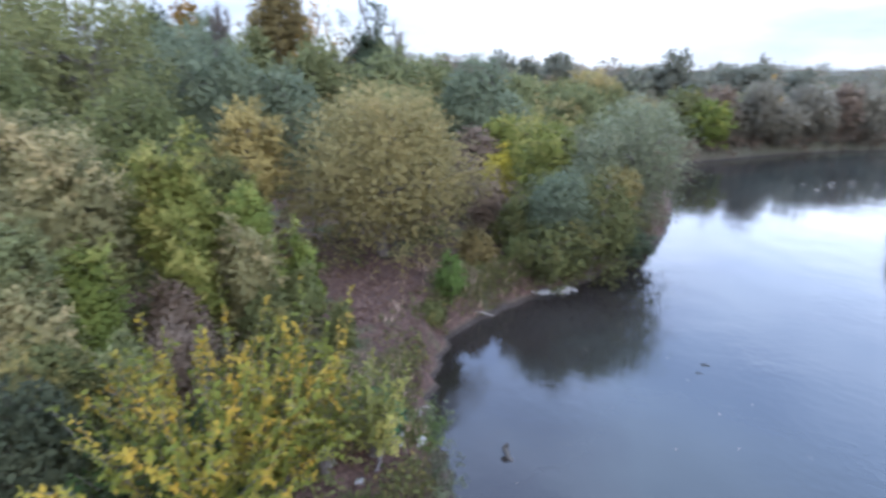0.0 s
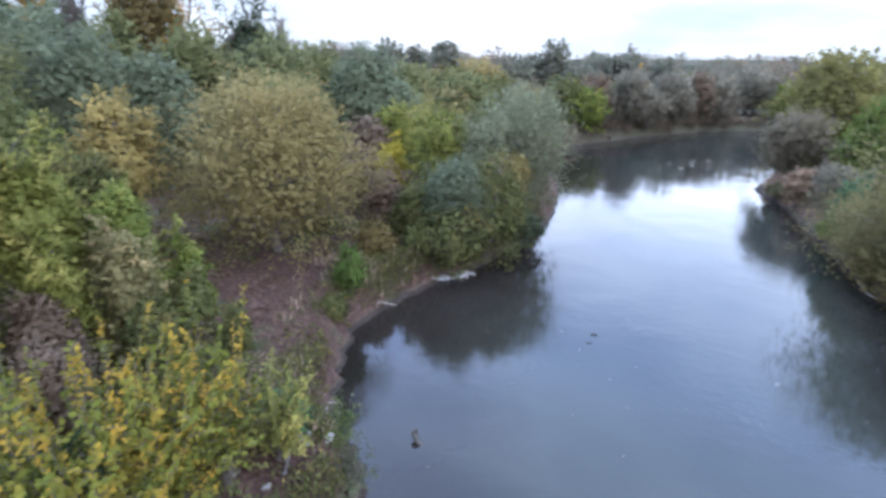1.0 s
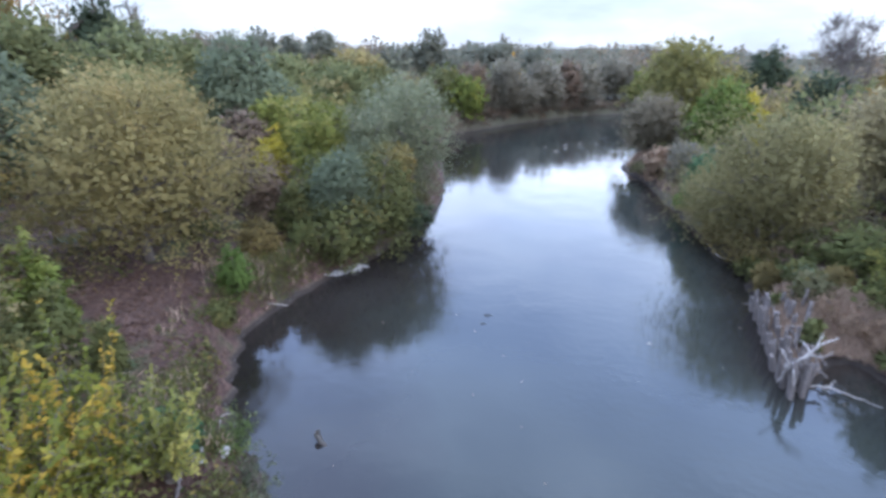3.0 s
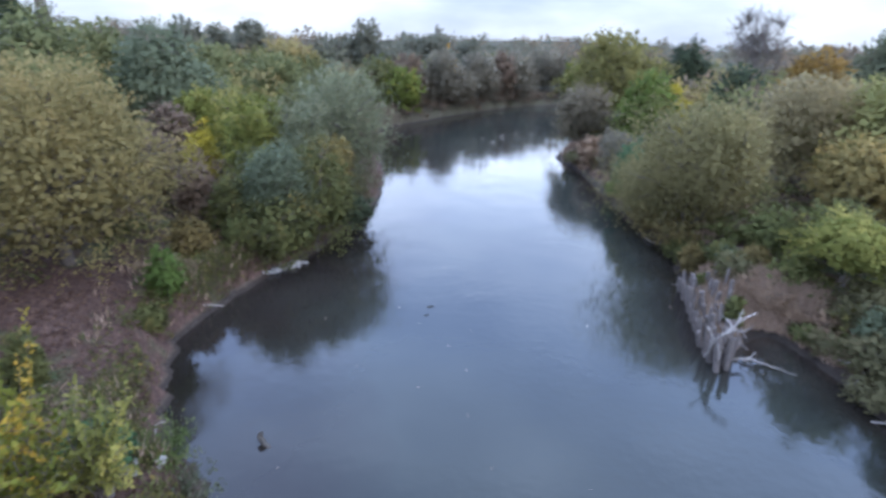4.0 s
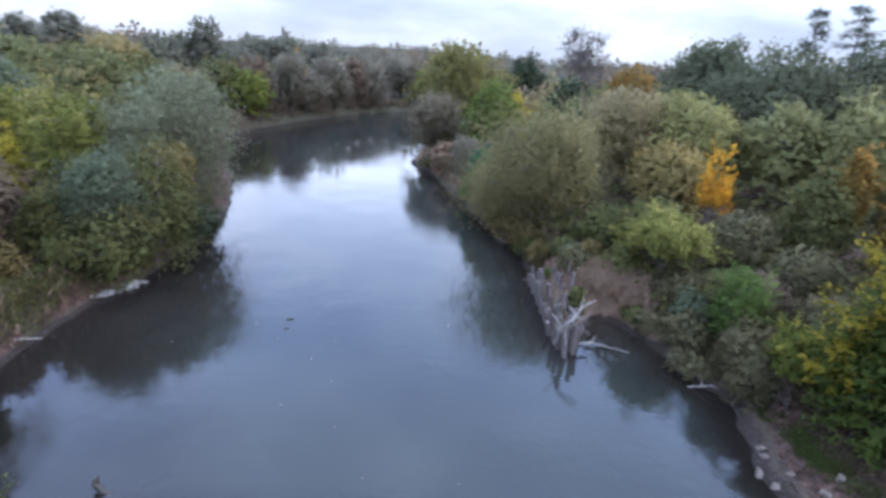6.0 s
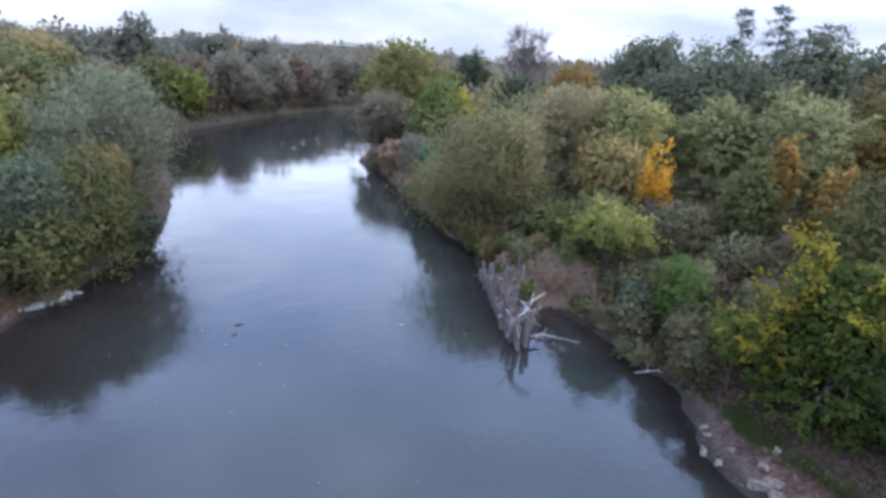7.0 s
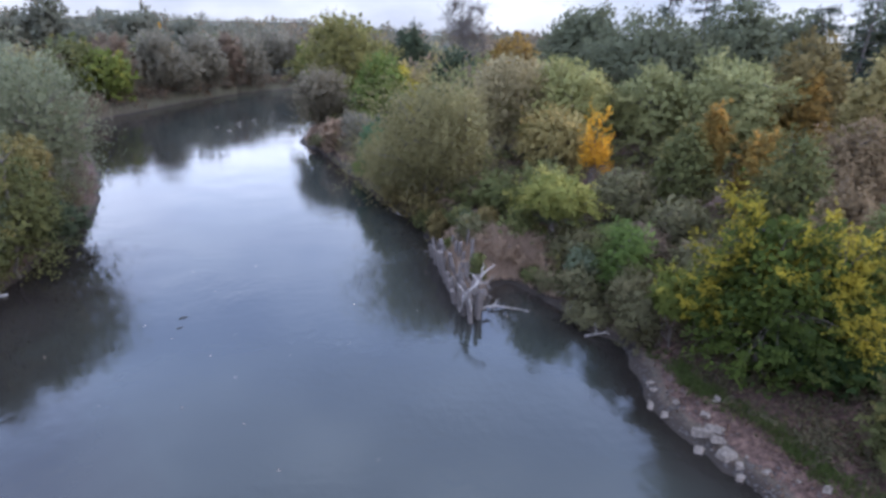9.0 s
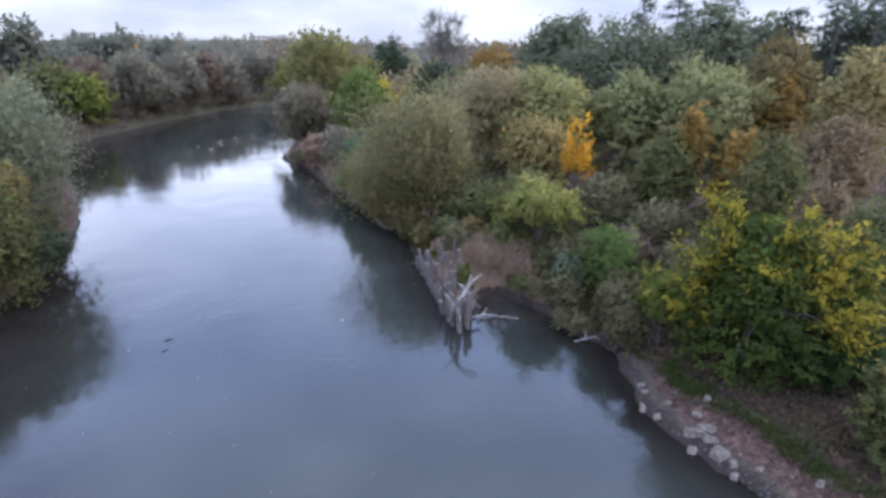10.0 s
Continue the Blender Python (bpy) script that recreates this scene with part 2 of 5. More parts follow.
t.links.new(mixed(t, silt.outputs[0], muddy.outputs[0], west.outputs[0]), shader.inputs["Base Color"])
small, broad = noises(t, 3.0, 3.0, 0.5), noises(t, 0.45, 2.0, 0.5)
calm = ramp(t, [(0.42, (0.2, 0.2, 0.2)), (0.62, (1, 1, 1))], noises(t, 0.09, 2.0))
ripple = sums(t, "MULTIPLY", sums(t, "ADD", small, sums(t, "MULTIPLY", broad, 2.0)), calm.outputs[0])
bumped(t, shader, ripple, 0.26, 0.05)

# ---- land and river ----
LEFT_BANK = [(-9, -60), (-6.5, -20), (-4.6, 2), (-6.2, 8.3), (-8.6, 10.4), (-10.2, 13), (-11.3, 15.4), (-11.2, 17.8), (-10.8, 21), (-9.8, 23.6),
             (-9.5, 26.5), (-8.9, 31), (-9.3, 37), (-12, 48), (-15.6, 58), (-16.2, 65.5), (-12.4, 76), (-7.3, 86.5), (-0.4, 98), (9, 105), (30, 112), (90, 118), (150, 118)]
RIGHT_BANK = [(150, 100), (90, 100), (32, 95), (15, 84), (9, 72), (6.4, 60), (4.2, 53), (5.7, 48.5), (6.7, 41.5), (7.7, 33.5), (8.6, 29.3), (8.6, 26.5),
              (8.3, 24), (7.9, 21.5), (7.6, 19), (7.75, 17.5), (8.2, 17.5), (8.8, 18.7), (9.6, 19.5), (10.5, 19.1), (11.2, 17), (11.2, 15.2), (11.9, 14.1), (11.6, 12.4), (10.8, 10.3), (10.8, 8.6), (11, 7.2), (11.2, 2), (12, -20), (14, -60)]


def rounded(points, steps=4):
    """A smooth line through the given bends."""
    p = np.array(points, float)
    p = np.vstack([2 * p[0] - p[1], p, 2 * p[-1] - p[-2]])
    out = []
    for a, b, c, d in zip(p, p[1:], p[2:], p[3:]):
        for k in np.arange(steps) / steps:
            out.append(0.5 * (2 * b + (c - a) * k + (2 * a - 5 * b + 4 * c - d) * k**2 + (3 * b - a - 3 * c + d) * k**3))
    return np.array(out + [p[-2]])


SHORE = np.vstack([rounded(LEFT_BANK), rounded(RIGHT_BANK)])


def inland(x, y):
    """How far the place lies from the water's edge: above 0 on land, below 0 in the river."""
    x, y = np.broadcast_arrays(np.asarray(x, float), np.asarray(y, float))
    near, inside = np.full(x.shape, 1e9), np.zeros(x.shape, bool)
    for (ax, ay), (bx, by) in zip(SHORE, np.roll(SHORE, -1, 0)):
        ex, ey = bx - ax, by - ay
        k = np.clip(((x - ax) * ex + (y - ay) * ey) / (ex * ex + ey * ey + 1e-12), 0, 1)
        near = np.minimum(near, (x - ax - k * ex) ** 2 + (y - ay - k * ey) ** 2)
        inside ^= ((ay > y) != (by > y)) & (x < (bx - ax) * (y - ay) / (by - ay + 1e-12) + ax)
    return np.where(inside, -1, 1) * np.sqrt(near)


def ease(v):
    v = np.clip(v, 0, 1)
    return v * v * (3 - 2 * v)


def wave(x, y):
    """Gentle unevenness between about -1 and 1."""
    return (np.sin(0.9 * x + 1.3 * np.sin(0.7 * y)) * np.sin(1.1 * y + 0.8 * np.sin(0.5 * x)) + 0.5 * np.sin(2.7 * x + 1.9 * y) * np.sin(2.3 * y - 1.7 * x)
            + 0.3 * np.sin(6.1 * x - 3.3 * y + 2 * np.sin(1.9 * y)) * np.sin(5.3 * y + 2.1 * x)) / 1.8


def ground_height(x, y):
    x, y = np.asarray(x, float), np.asarray(y, float)
    s = inland(x, y) + 0.16 * wave(1.6 * x + 3, 1.6 * y) + 0.05 * np.sin(9 * x + 4 * y)
    steep = np.where(x < 2, 1.0, 0.3 + 0.7 * ease((y - 16) / 8))
    land = 0.06 + 0.10 * ease(s / 0.4) + steep * np.where(x < 2, 1.25 * ease((s - 0.06) / 0.75), 1.2 * ease((s - 0.25) / 1.5)) + (1 - steep) * 1.2 * ease((s - 1.2) / 5) + 0.7 * ease((s - 1) / 9) + 1.2 * ease((s - 8) / 40)
    land += wave(x, y) * (0.03 + 0.13 * ease((s - 0.4) / 3))
    far = np.hypot(x, y)
    land += 13 * ease((far - 300) / 300) * (0.75 + 0.25 * np.sin(np.arctan2(x, y + 1e-9) * 9 + 1.0))
    return np.where(s > 0, land, 0.06 - 1.6 * ease(-s / 5) - 0.25 * ease(-s / 0.8))



def unit(v):
    return v / (np.linalg.norm(v, axis=-1, keepdims=True) + 1e-9)


def mesh_of(name, verts, faces, mats, smooth=False, tip=None, spray=None, out=None, own=0.5):
    """A mesh from arrays of places and of quads; out: the way each leaf's side of the crown faces, which softens its normal."""
    verts, faces = np.asarray(verts, np.float32), np.asarray(faces, np.int32)
    if out is not None:
        flat = unit(np.cross(verts[faces[:, 2]] - verts[faces[:, 0]], verts[faces[:, 3]] - verts[faces[:, 1]]))
        back = (flat * out).sum(1) < 0
        faces = np.where(back[:, None], faces[:, ::-1], faces)
        flat[back] *= -1
        smooth, soft = True, unit(own * flat + 0.8 * unit(out))
    me = bpy.data.meshes.new(name)
    me.vertices.add(len(verts))
    me.vertices.foreach_set("co", verts.ravel())
    me.loops.add(faces.size)
    me.loops.foreach_set("vertex_index", faces.ravel())
    me.polygons.add(len(faces))
    me.polygons.foreach_set("loop_start", np.arange(len(faces), dtype=np.int32) * faces.shape[1])
    if smooth:
        me.polygons.foreach_set("use_smooth", np.ones(len(faces), bool))
    if tip is not None:
        me.attributes.new("tip", "FLOAT", "POINT").data.foreach_set("value", np.asarray(tip, np.float32))
    if spray is not None:
        me.attributes.new("spray", "FLOAT", "POINT").data.foreach_set("value", np.repeat(np.asarray(spray, np.float32), 4))
    me.materials.append(mats)
    me.update(calc_edges=True)
    if out is not None:
        me.normals_split_custom_set(np.repeat(soft, 4, 0).tolist())
    return me


def part(name, me, parent, label=""):
    ob = new(name, me)
    ob.parent = parent
    if label:
        tagged(ob, label)
    return ob


# one sheet of ground, finest by the river, out to the hills
u = np.linspace(-1, 1, 241)
gx, gy = 10 * np.sinh(u * 5.3), 16 + 10 * np.sinh(u * 5.3)
X, Y = np.meshgrid(gx, gy)
Z = ground_height(X, Y)
n = len(u)
corner = (np.arange(n - 1)[:, None] * n + np.arange(n - 1)[None]).ravel()
ground = new("ground", mesh_of("ground", np.stack([X, Y, Z], -1).reshape(-1, 3), np.stack([corner, corner + 1, corner + n + 1, corner + n], 1), SOIL, True))
tagged(ground, "brown soil river banks with litter and thin grass", "ground", kind="structure")
wx, wy = 2 + 10 * np.sinh(np.linspace(-2.14, 3.39, 150)), 10 + 12 * np.sinh(np.linspace(-2.47, 2.96, 130))
X, Y = np.meshgrid(wx, wy)
corner = (np.arange(129)[:, None] * 150 + np.arange(149)[None]).ravel()
water = new("water", mesh_of("water", np.stack([X, Y, 0 * X], -1).reshape(-1, 3), np.stack([corner, corner + 1, corner + 151, corner + 150], 1), WATER))
shallow = 1 + inland(X, Y) / (3 + 10 * ease((1 - X) / 9))
water.data.attributes.new("shallow", "FLOAT", "POINT").data.foreach_set("value", np.clip(shallow, 0, 1).astype(np.float32).ravel())
tagged(water, "calm grey-blue river reflecting an overcast sky", "river", kind="structure")


# ---- plants ----
def tube(path, radii, sides=5):
    """A tapering round limb along a path."""
    path, radii = np.asarray(path, float), np.asarray(radii, float)
    way = np.gradient(path, axis=0)
    way /= np.linalg.norm(way, axis=1, keepdims=True) + 1e-9
    side = np.cross(way, [0.31, 0.95, 0.05])
    side /= np.linalg.norm(side, axis=1, keepdims=True) + 1e-9
    other = np.cross(way, side)
    a = np.arange(sides) * 2 * np.pi / sides
    ring = path[:, None] + radii[:, None, None] * (np.cos(a)[None, :, None] * side[:, None] + np.sin(a)[None, :, None] * other[:, None])
    k = np.arange(len(path) - 1)[:, None] * sides
    i, j = np.arange(sides)[None], (np.arange(sides)[None] + 1) % sides
    return ring.reshape(-1, 3), np.stack([k + i, k + j, k + sides + j, k + sides + i], -1).reshape(-1, 4)


def joined(pieces):
    verts, faces, at = [], [], 0
    for v, f in pieces:
        verts.append(v)
        faces.append(f + at)
        at += len(v)
    return np.vstack(verts), np.vstack(faces)


def bowed(rng, a, b, steps=5, sag=0.12):
    """A slightly crooked line from a to b that leaves a steeply and bends over."""
    a, b = np.asarray(a, float), np.asarray(b, float)
    k = np.linspace(0, 1, steps)[:, None]
    far = np.linalg.norm(b - a)
    p = a + (b - a) * k + np.array([0, 0, sag * far]) * (4 * k * (1 - k))
    p[1:-1] += rng.normal(0, 0.03 * far, (steps - 2, 3))
    return p


def leaves(rng, places, along, normal, length, width, tip):
    """Pointed, folded leaves as quads."""
    along = unit(along)
    across = unit(np.cross(along, normal))
    up = np.cross(across, along)
    L = (length * rng.uniform(0.65, 1.3, len(places)))[:, None]
    W = L * (width / length) * 0.5
    mid = places + along * L * 0.45 - up * L * 0.06
    v = np.stack([places, mid + across * W, places + along * L, mid - across * W], 1).reshape(-1, 3)
    return v, np.arange(len(v)).reshape(-1, 4), np.repeat(tip, 4)


def crown_points(rng, centre, radii, count, lumps=0.34, lobes=12):
    """Ends of twigs over the lobes of a crown, so that its outline is uneven and has gaps."""
    k = (np.arange(lobes) + 0.5) / lobes
    a = np.arange(lobes) * 2.39996 + rng.uniform(0, 6.28)
    z = 1 - 1.62 * k
    d = np.stack([np.cos(a) * np.sqrt(1 - z * z), np.sin(a) * np.sqrt(1 - z * z), z], 1) + rng.normal(0, 0.16, (lobes, 3))
    hearts = unit(d) * rng.uniform(0.42, 0.8, (lobes, 1)) * (1 + lumps * rng.normal(0, 0.18, (lobes, 1)))
    hearts[::4] *= 0.45
    sizes = rng.uniform(0.2, 0.4, lobes) * (1 + lumps * rng.normal(0, 0.25, lobes))
    of = rng.choice(lobes, count, p=sizes**2 / (sizes**2).sum())
    way = unit(rng.normal(size=(count, 3)) + 0.8 * hearts[of] + (0, 0, 0.12))
    depth = rng.uniform(0.1, 1.0, count) ** 0.45
    p = hearts[of] + way * (sizes[of] * depth)[:, None]
    return centre + p * radii, unit(way + 0.6 * unit(p)), np.clip(np.linalg.norm(p, axis=1) * 0.55 + depth * 0.45 + 0.2 * way[:, 2], 0, 1.2)


COUNT = collections.Counter()


def plant(name, x, y, top, width, clear, species, palette, label):
    """A tree or shrub: stem and limbs, and a crown of leaves in sprays that reaches up to top (metres above the water)."""
    COUNT[name] += 1
    rng = np.random.default_rng(int(abs(x) * 131 + abs(y) * 17 + width * 7) + 3)
    far = math.hypot(x, y)
    base = float(ground_height(x, y)) - 0.05
    high = max(top - base, 0.6)
    foot = np.array([0, 0, 0.0])
    low = clear * high * (0.6 if name == "tree" else 1.0 if clear > 0.1 else 0.0)
    radii = np.array([width / 2, width / 2, (high - low) / 2])
    centre = np.array([0, 0, (high + low) / 2])
    thing = new(name)
    thing.location = (x, y, base)
    tagged(thing, label, {"shrub": "bush", "conifer": "conifer"}.get(name, "tree"))
    stem = PALE_BARK if "pale trunk" in label else BARK
    grain = max((0.0042 if far > 18 else 0.005) * far, 0.066)  # sprays stand for more leaves the farther off a plant grows
    girth = (0.016 * high + 0.012 * width) * (0.6 if name == "shrub" else 1)
    wood, arms, twigs, loose = [], [], [], species in ("loose", "tiered")
    if species == "conifer":
        rise = np.linspace(0, 1, 7)[:, None] * np.array([0, 0, high])
        wood.append(tube(rise, np.linspace(girth, 0.02, 7), 7))
        whorls = np.linspace(0.2, 0.97, 10)
        ends = []
        for k in range(80):
            h = min(whorls[k % 10] + rng.normal(0, 0.035), 0.98)
            reach = width / 2 * (1.06 - h) ** 0.45 * rng.uniform(0.4, 1.3) * 1.3
            a = rng.uniform(0, 6.28)
            end = np.array([math.cos(a) * reach, math.sin(a) * reach, h * high + rng.uniform(-0.3, 0.2) * reach])
            p = bowed(rng, (0, 0, h * high), end, 4, 0.06)
            twigs.append(tube(p, np.linspace(0.05, 0.015, 4), 3))
            for s in np.linspace(0.3, 1, 5):
                ends.append((*(np.array([0, 0, h * high]) * (1 - s) + end * s), s))
        ends = np.array(ends)
        per = 7
        at = np.repeat(ends[:, :3], per, 0) + rng.normal(0, 0.13 + 0.03 * width, (len(ends) * per, 3)) * (1, 1, 0.5)
        along = unit(at * (1, 1, 0)) + rng.normal(0, 0.6, at.shape) + (0, 0, -0.15)
        v, f, tip = leaves(rng, at, along, rng.normal(0, 0.5, at.shape) + (0, 0, 1), grain * 1.5, grain * 0.4, np.repeat(ends[:, 3], per))
    elif species == "shoots":
        # a thicket of leafy shoots from one foot, each with side twigs, and leaves in pairs along both
        rise, face, at, along, tips, tones = [], [], [], [], [], []
        for k in range(int(29 * width)):
            a, lean, tone = rng.uniform(0, 6.28), abs(rng.normal(0, 0.36)) * min(1.0, 1.25 * width / high) + 0.03, rng.random()
            side = np.array([math.cos(a), math.sin(a), 0.0])
            long = min(high * rng.uniform(0.6, 1.04), 0.66 * width / max(math.sin(lean), 0.05))
            way = unit(side * math.sin(lean) + np.array([0, 0, math.cos(lean)]))
            foot_at = side * rng.uniform(0, 0.14) * width
            s = np.linspace(0, 1, 7)[:, None]
            p = foot_at + way * long * s + side * 0.1 * long * s**2 - np.array([0, 0, 0.06]) * long * s**2
            p[1:] += rng.normal(0, 0.02 * long, (6, 3)) * s[1:]
            (arms if k % 9 == 0 else twigs).append([tube(p, np.linspace(0.03, 0.006, 7), 4)] if k % 9 == 0 else tube(p, np.linspace(0.017, 0.004, 7), 3))
            runs = [(p, 0.2)]
            for _ in range(7):
                f = rng.uniform(0.25, 0.92)
                o = np.array([np.interp(f * 6, np.arange(7), p[:, i]) for i in range(3)])
                d = unit(rng.normal(0, 1, 3) * (1, 1, 0.3) + side * 0.5 + (0, 0, 0.75)) * rng.uniform(0.25, 0.75) * (1.25 - f)
                q = o + d * np.linspace(0, 1, 4)[:, None] - np.array([0, 0, 0.08]) * np.linspace(0, 1, 4)[:, None] ** 2
                twigs.append(tube(q, np.linspace(0.01, 0.004, 4), 3))
                runs.append((q, 0.1))
            for q, bare_part in runs:
                reach = np.linalg.norm(np.diff(q, axis=0), axis=1).sum()
                steps = np.repeat(np.arange(bare_part * reach, reach + 0.03, 0.075) / max(reach, 0.01), 2).clip(0, 1)
                here = np.stack([np.interp(steps * (len(q) - 1), np.arange(len(q)), q[:, i]) for i in range(3)], 1)
                fwd = unit(q[-1] - q[0])
                out = unit(rng.normal(0, 1, here.shape) + 0.3 * side)
                at.append(here)
                along.append(out * 0.9 + fwd * 0.7 + (0, 0, -0.15))
                face.append(unit(side * 0.7 + here / high * 0.3) + (0, 0, 0.7))
                tips.append(np.clip(np.linalg.norm(here / (0.6 * width, 0.6 * width, high), axis=1) * 0.85 + rng.normal(0, 0.08, len(here)), 0, 1))
                tones.append(np.full(len(here), 0.6 * tone + 0.4 * rng.random()))
        wood.append(tube(np.array([(0, 0, -0.15), (0, 0, 0.1), (0.02, 0, 0.3)]), np.array([0.13, 0.1, 0.05]), 6))
        at, along, shade, facing = np.vstack(at), np.vstack(along), np.concatenate(tones), np.vstack(face)
        v, f, tip = leaves(rng, at, along, rng.normal(0, 0.5, at.shape) + (0, 0, 1), 0.112, 0.07, np.concatenate(tips))
    else:
        area = width * high / (far / 957) ** 2
        number = int(np.clip(area * (0.52 if species == "willow" else 0.3) * (1.0 if far > 18 else 0.92), 1500, 9000 if far < 12 else 30000 if species == "round" and far < 26 else 13000 if far > 31 else 21000))
        sprays = int(np.clip(number / {"tiered": 34, "loose": 24}.get(species, 13), 80, 1800))
        lumps = {"round": 0.5, "willow": 1.0, "loose": 0.9, "tiered": 0.9, "upright": 0.8, "multi": 1.0, "bare": 0.5}[species]
        lobes = {"round": 30, "willow": 24, "loose": 24, "tiered": 15, "upright": 12, "multi": 20, "bare": 14}[species]
        size = {"willow": 0.125, "loose": 0.085, "tiered": 0.08, "round": 0.085, "upright": 0.09, "multi": 0.07, "bare": 0.1}[species] * width + 0.07
        ends, out, r = crown_points(rng, centre, radii * ((1.12, 1.12, 1.04) if far < 38 else (1.06, 1.06, 1.0)) - 0.5 * size, sprays, lumps, lobes)
        broad = species == "round" and name != "willow" and clear <= 0.1
        if broad:
            # boughs spread out towards the ground
            ends[:, :2] *= 1 + 0.34 * np.clip((centre[2] - ends[:, 2:]) / radii[2], -0.35, 0.8)
        if species in ("multi", "upright"):
            # upright shoots from the foot, leafy over their outer part
            shoots = unit(rng.normal(size=(90, 3)) * (1, 1, 0.4) + (0, 0, 0.5)) * rng.uniform(0.7, 1.12, (90, 1))
            of, along_shoot = rng.integers(0, 90, sprays), rng.uniform(0.15, 1.0, sprays)
            ends = (0, 0, low) + shoots[of] * along_shoot[:, None] ** np.array([0.75, 0.75, 1.0]) * (width * 0.62, width * 0.62, high - low) + rng.normal(0, 0.025 * width, (sprays, 3))
            out, r = unit(shoots[of]), along_shoot
        if clear <= 0.1 and species != "bare":
            # leafy skirt down to the ground
            low_ones = rng.random(sprays) < (0.36 if species == "tiered" else 0.24)
            turn, reach = rng.uniform(0, 6.28, sprays), rng.uniform(0.1, 1.0, sprays) ** 0.5 * width * 0.46
            skirt = np.stack([np.cos(turn) * reach, np.sin(turn) * reach, rng.uniform(0.04, 0.45, sprays) * high], 1)
            ends = np.where(low_ones[:, None], skirt, ends)
            out = np.where(low_ones[:, None], unit(skirt * (1, 1, 0.3)), out)
            r = np.where(low_ones, reach / (width * 0.5) * 0.35, r)
        ends[:, 2] = np.clip(ends[:, 2], 0.1, high * 1.02)
        # stems, limbs and twigs
        stems = 1 if name == "tree" and species != "willow" else 4
        forks = []
        for k in range(stems):
            lean = np.clip(rng.normal(0, 0.08 if stems == 1 else 0.16, 2), -0.2, 0.2) * width
            head = np.array([lean[0], lean[1], high * (0.72 if stems == 1 else 0.6)])
            start = foot + np.array([*rng.normal(0, 0.04 * (stems > 1), 2) * width, -0.15])
            p = bowed(rng, start, head, 7, 0.0)
            wood.append(tube(p, girth / (1 if stems == 1 else 1.7) * np.linspace(1.15, 0.22, 7), 6))
            forks += [p[i] for i in range(2, 7)]
        forks = np.array(forks)
        limbs = rng.permutation(np.flatnonzero(ends[:, 2] > 0.4 * high))[: 9 if far < 45 else 5]
        nodes, owner = list(forks), [-1] * len(forks)
        arms = []
        for i in limbs:
            a = forks[np.argmin(np.linalg.norm(forks - ends[i], axis=1) + 2.0 * (forks[:, 2] > ends[i, 2]))]
            p = bowed(rng, a, a + 0.75 * (ends[i] - a), 6, 0.1)
            arms.append([tube(p, girth * np.linspace(0.42, 0.08, 6), 5)])
            nodes += [p[2], p[3], p[4]]
            owner += [len(arms) - 1] * 3
        nodes = np.array(nodes)
        for i in range(0, sprays, max(3, sprays // 150)) if far < 40 else ():
            pick = np.argmin(np.linalg.norm(nodes - ends[i], axis=1) + 1.0 * (nodes[:, 2] > ends[i, 2]))
            p = bowed(rng, nodes[pick], ends[i], 3, 0.08)
            twigs.append(tube(p, girth * np.linspace(0.13, 0.03, 3), 3))
        if species == "bare":
            for i in range(sprays):
                for _ in range(5):
                    e = ends[i] + rng.normal(0, 0.09 * width, 3) + (0, 0, 0.05 * high)
                    twigs.append(tube(bowed(rng, ends[i], e, 3, 0.05), np.linspace(0.035, 0.02, 3), 3))
        per = max(number // sprays, 1)
        run = unit(out + rng.normal(0, 0.45, out.shape) + (0, 0, {"willow": 0.5, "multi": 0.9, "upright": 0.9, "loose": -0.25, "tiered": -0.1}.get(species, 0.0)))
        reach = rng.uniform(-1, 0.8, (sprays, per, 1)) * size * {"loose": 1.7, "tiered": 1.8, "multi": 2.0, "upright": 1.8, "willow": 1.8}.get(species, 1.35)
        spread = run[:, None] * reach + unit(rng.normal(0, 1, (sprays, per, 3))) * rng.random((sprays, per, 1)) ** 0.5 * size * (0.5 if species == "tiered" else 0.62) * (1, 1, 0.45 if species == "tiered" else 0.7)
        if far > 38 or species == "round":
            spread *= 0.6 if far > 38 else 0.75
        shade = np.repeat(rng.random(sprays), per)
        at = (ends[:, None] + spread).reshape(-1, 3)
        at[:, 2] = np.maximum(at[:, 2], 0.03)
        outward = np.repeat(out, per, 0)
        tip = np.clip(np.repeat(r, per) * 0.8 + spread[..., 2].ravel() / size * 0.2 + 0.3 * (at[:, 2] / high - 0.55), 0, 1)
        jitter = rng.normal(0, 1, at.shape)
        if species == "willow":
            along = outward * 0.6 + jitter * 0.45 + np.array([0, 0, 1.0]) * (outward[:, 2:] * 1.2 + 0.1)
            length, wide = grain * 1.6, grain * 0.34
        elif species in ("upright", "multi"):
            along = outward * 0.5 + jitter * 0.6 + (0, 0, 0.8)
            length, wide = grain * 1.15, grain * 0.62
        elif loose:
            along = outward * 0.7 + jitter * 0.6 + (0, 0, -0.35)
            length, wide = (grain * 1.7, grain * 0.85) if far < 20 else (grain * 1.35, grain * 0.62)
        else:
            along = outward * 0.5 + jitter * 0.8 + (0, 0, -0.1)
            length, wide = grain * 1.1, grain * 0.7
        normal = outward * 0.8 + rng.normal(0, 0.42, at.shape) + (0, 0, 0.8)
        v, f, tip = leaves(rng, at, along, normal, length, wide, tip)
        facing = unit((at - centre) / radii) * 0.6 + outward + unit(spread.reshape(-1, 3)) * 0.5 + (0, 0, 0.35)
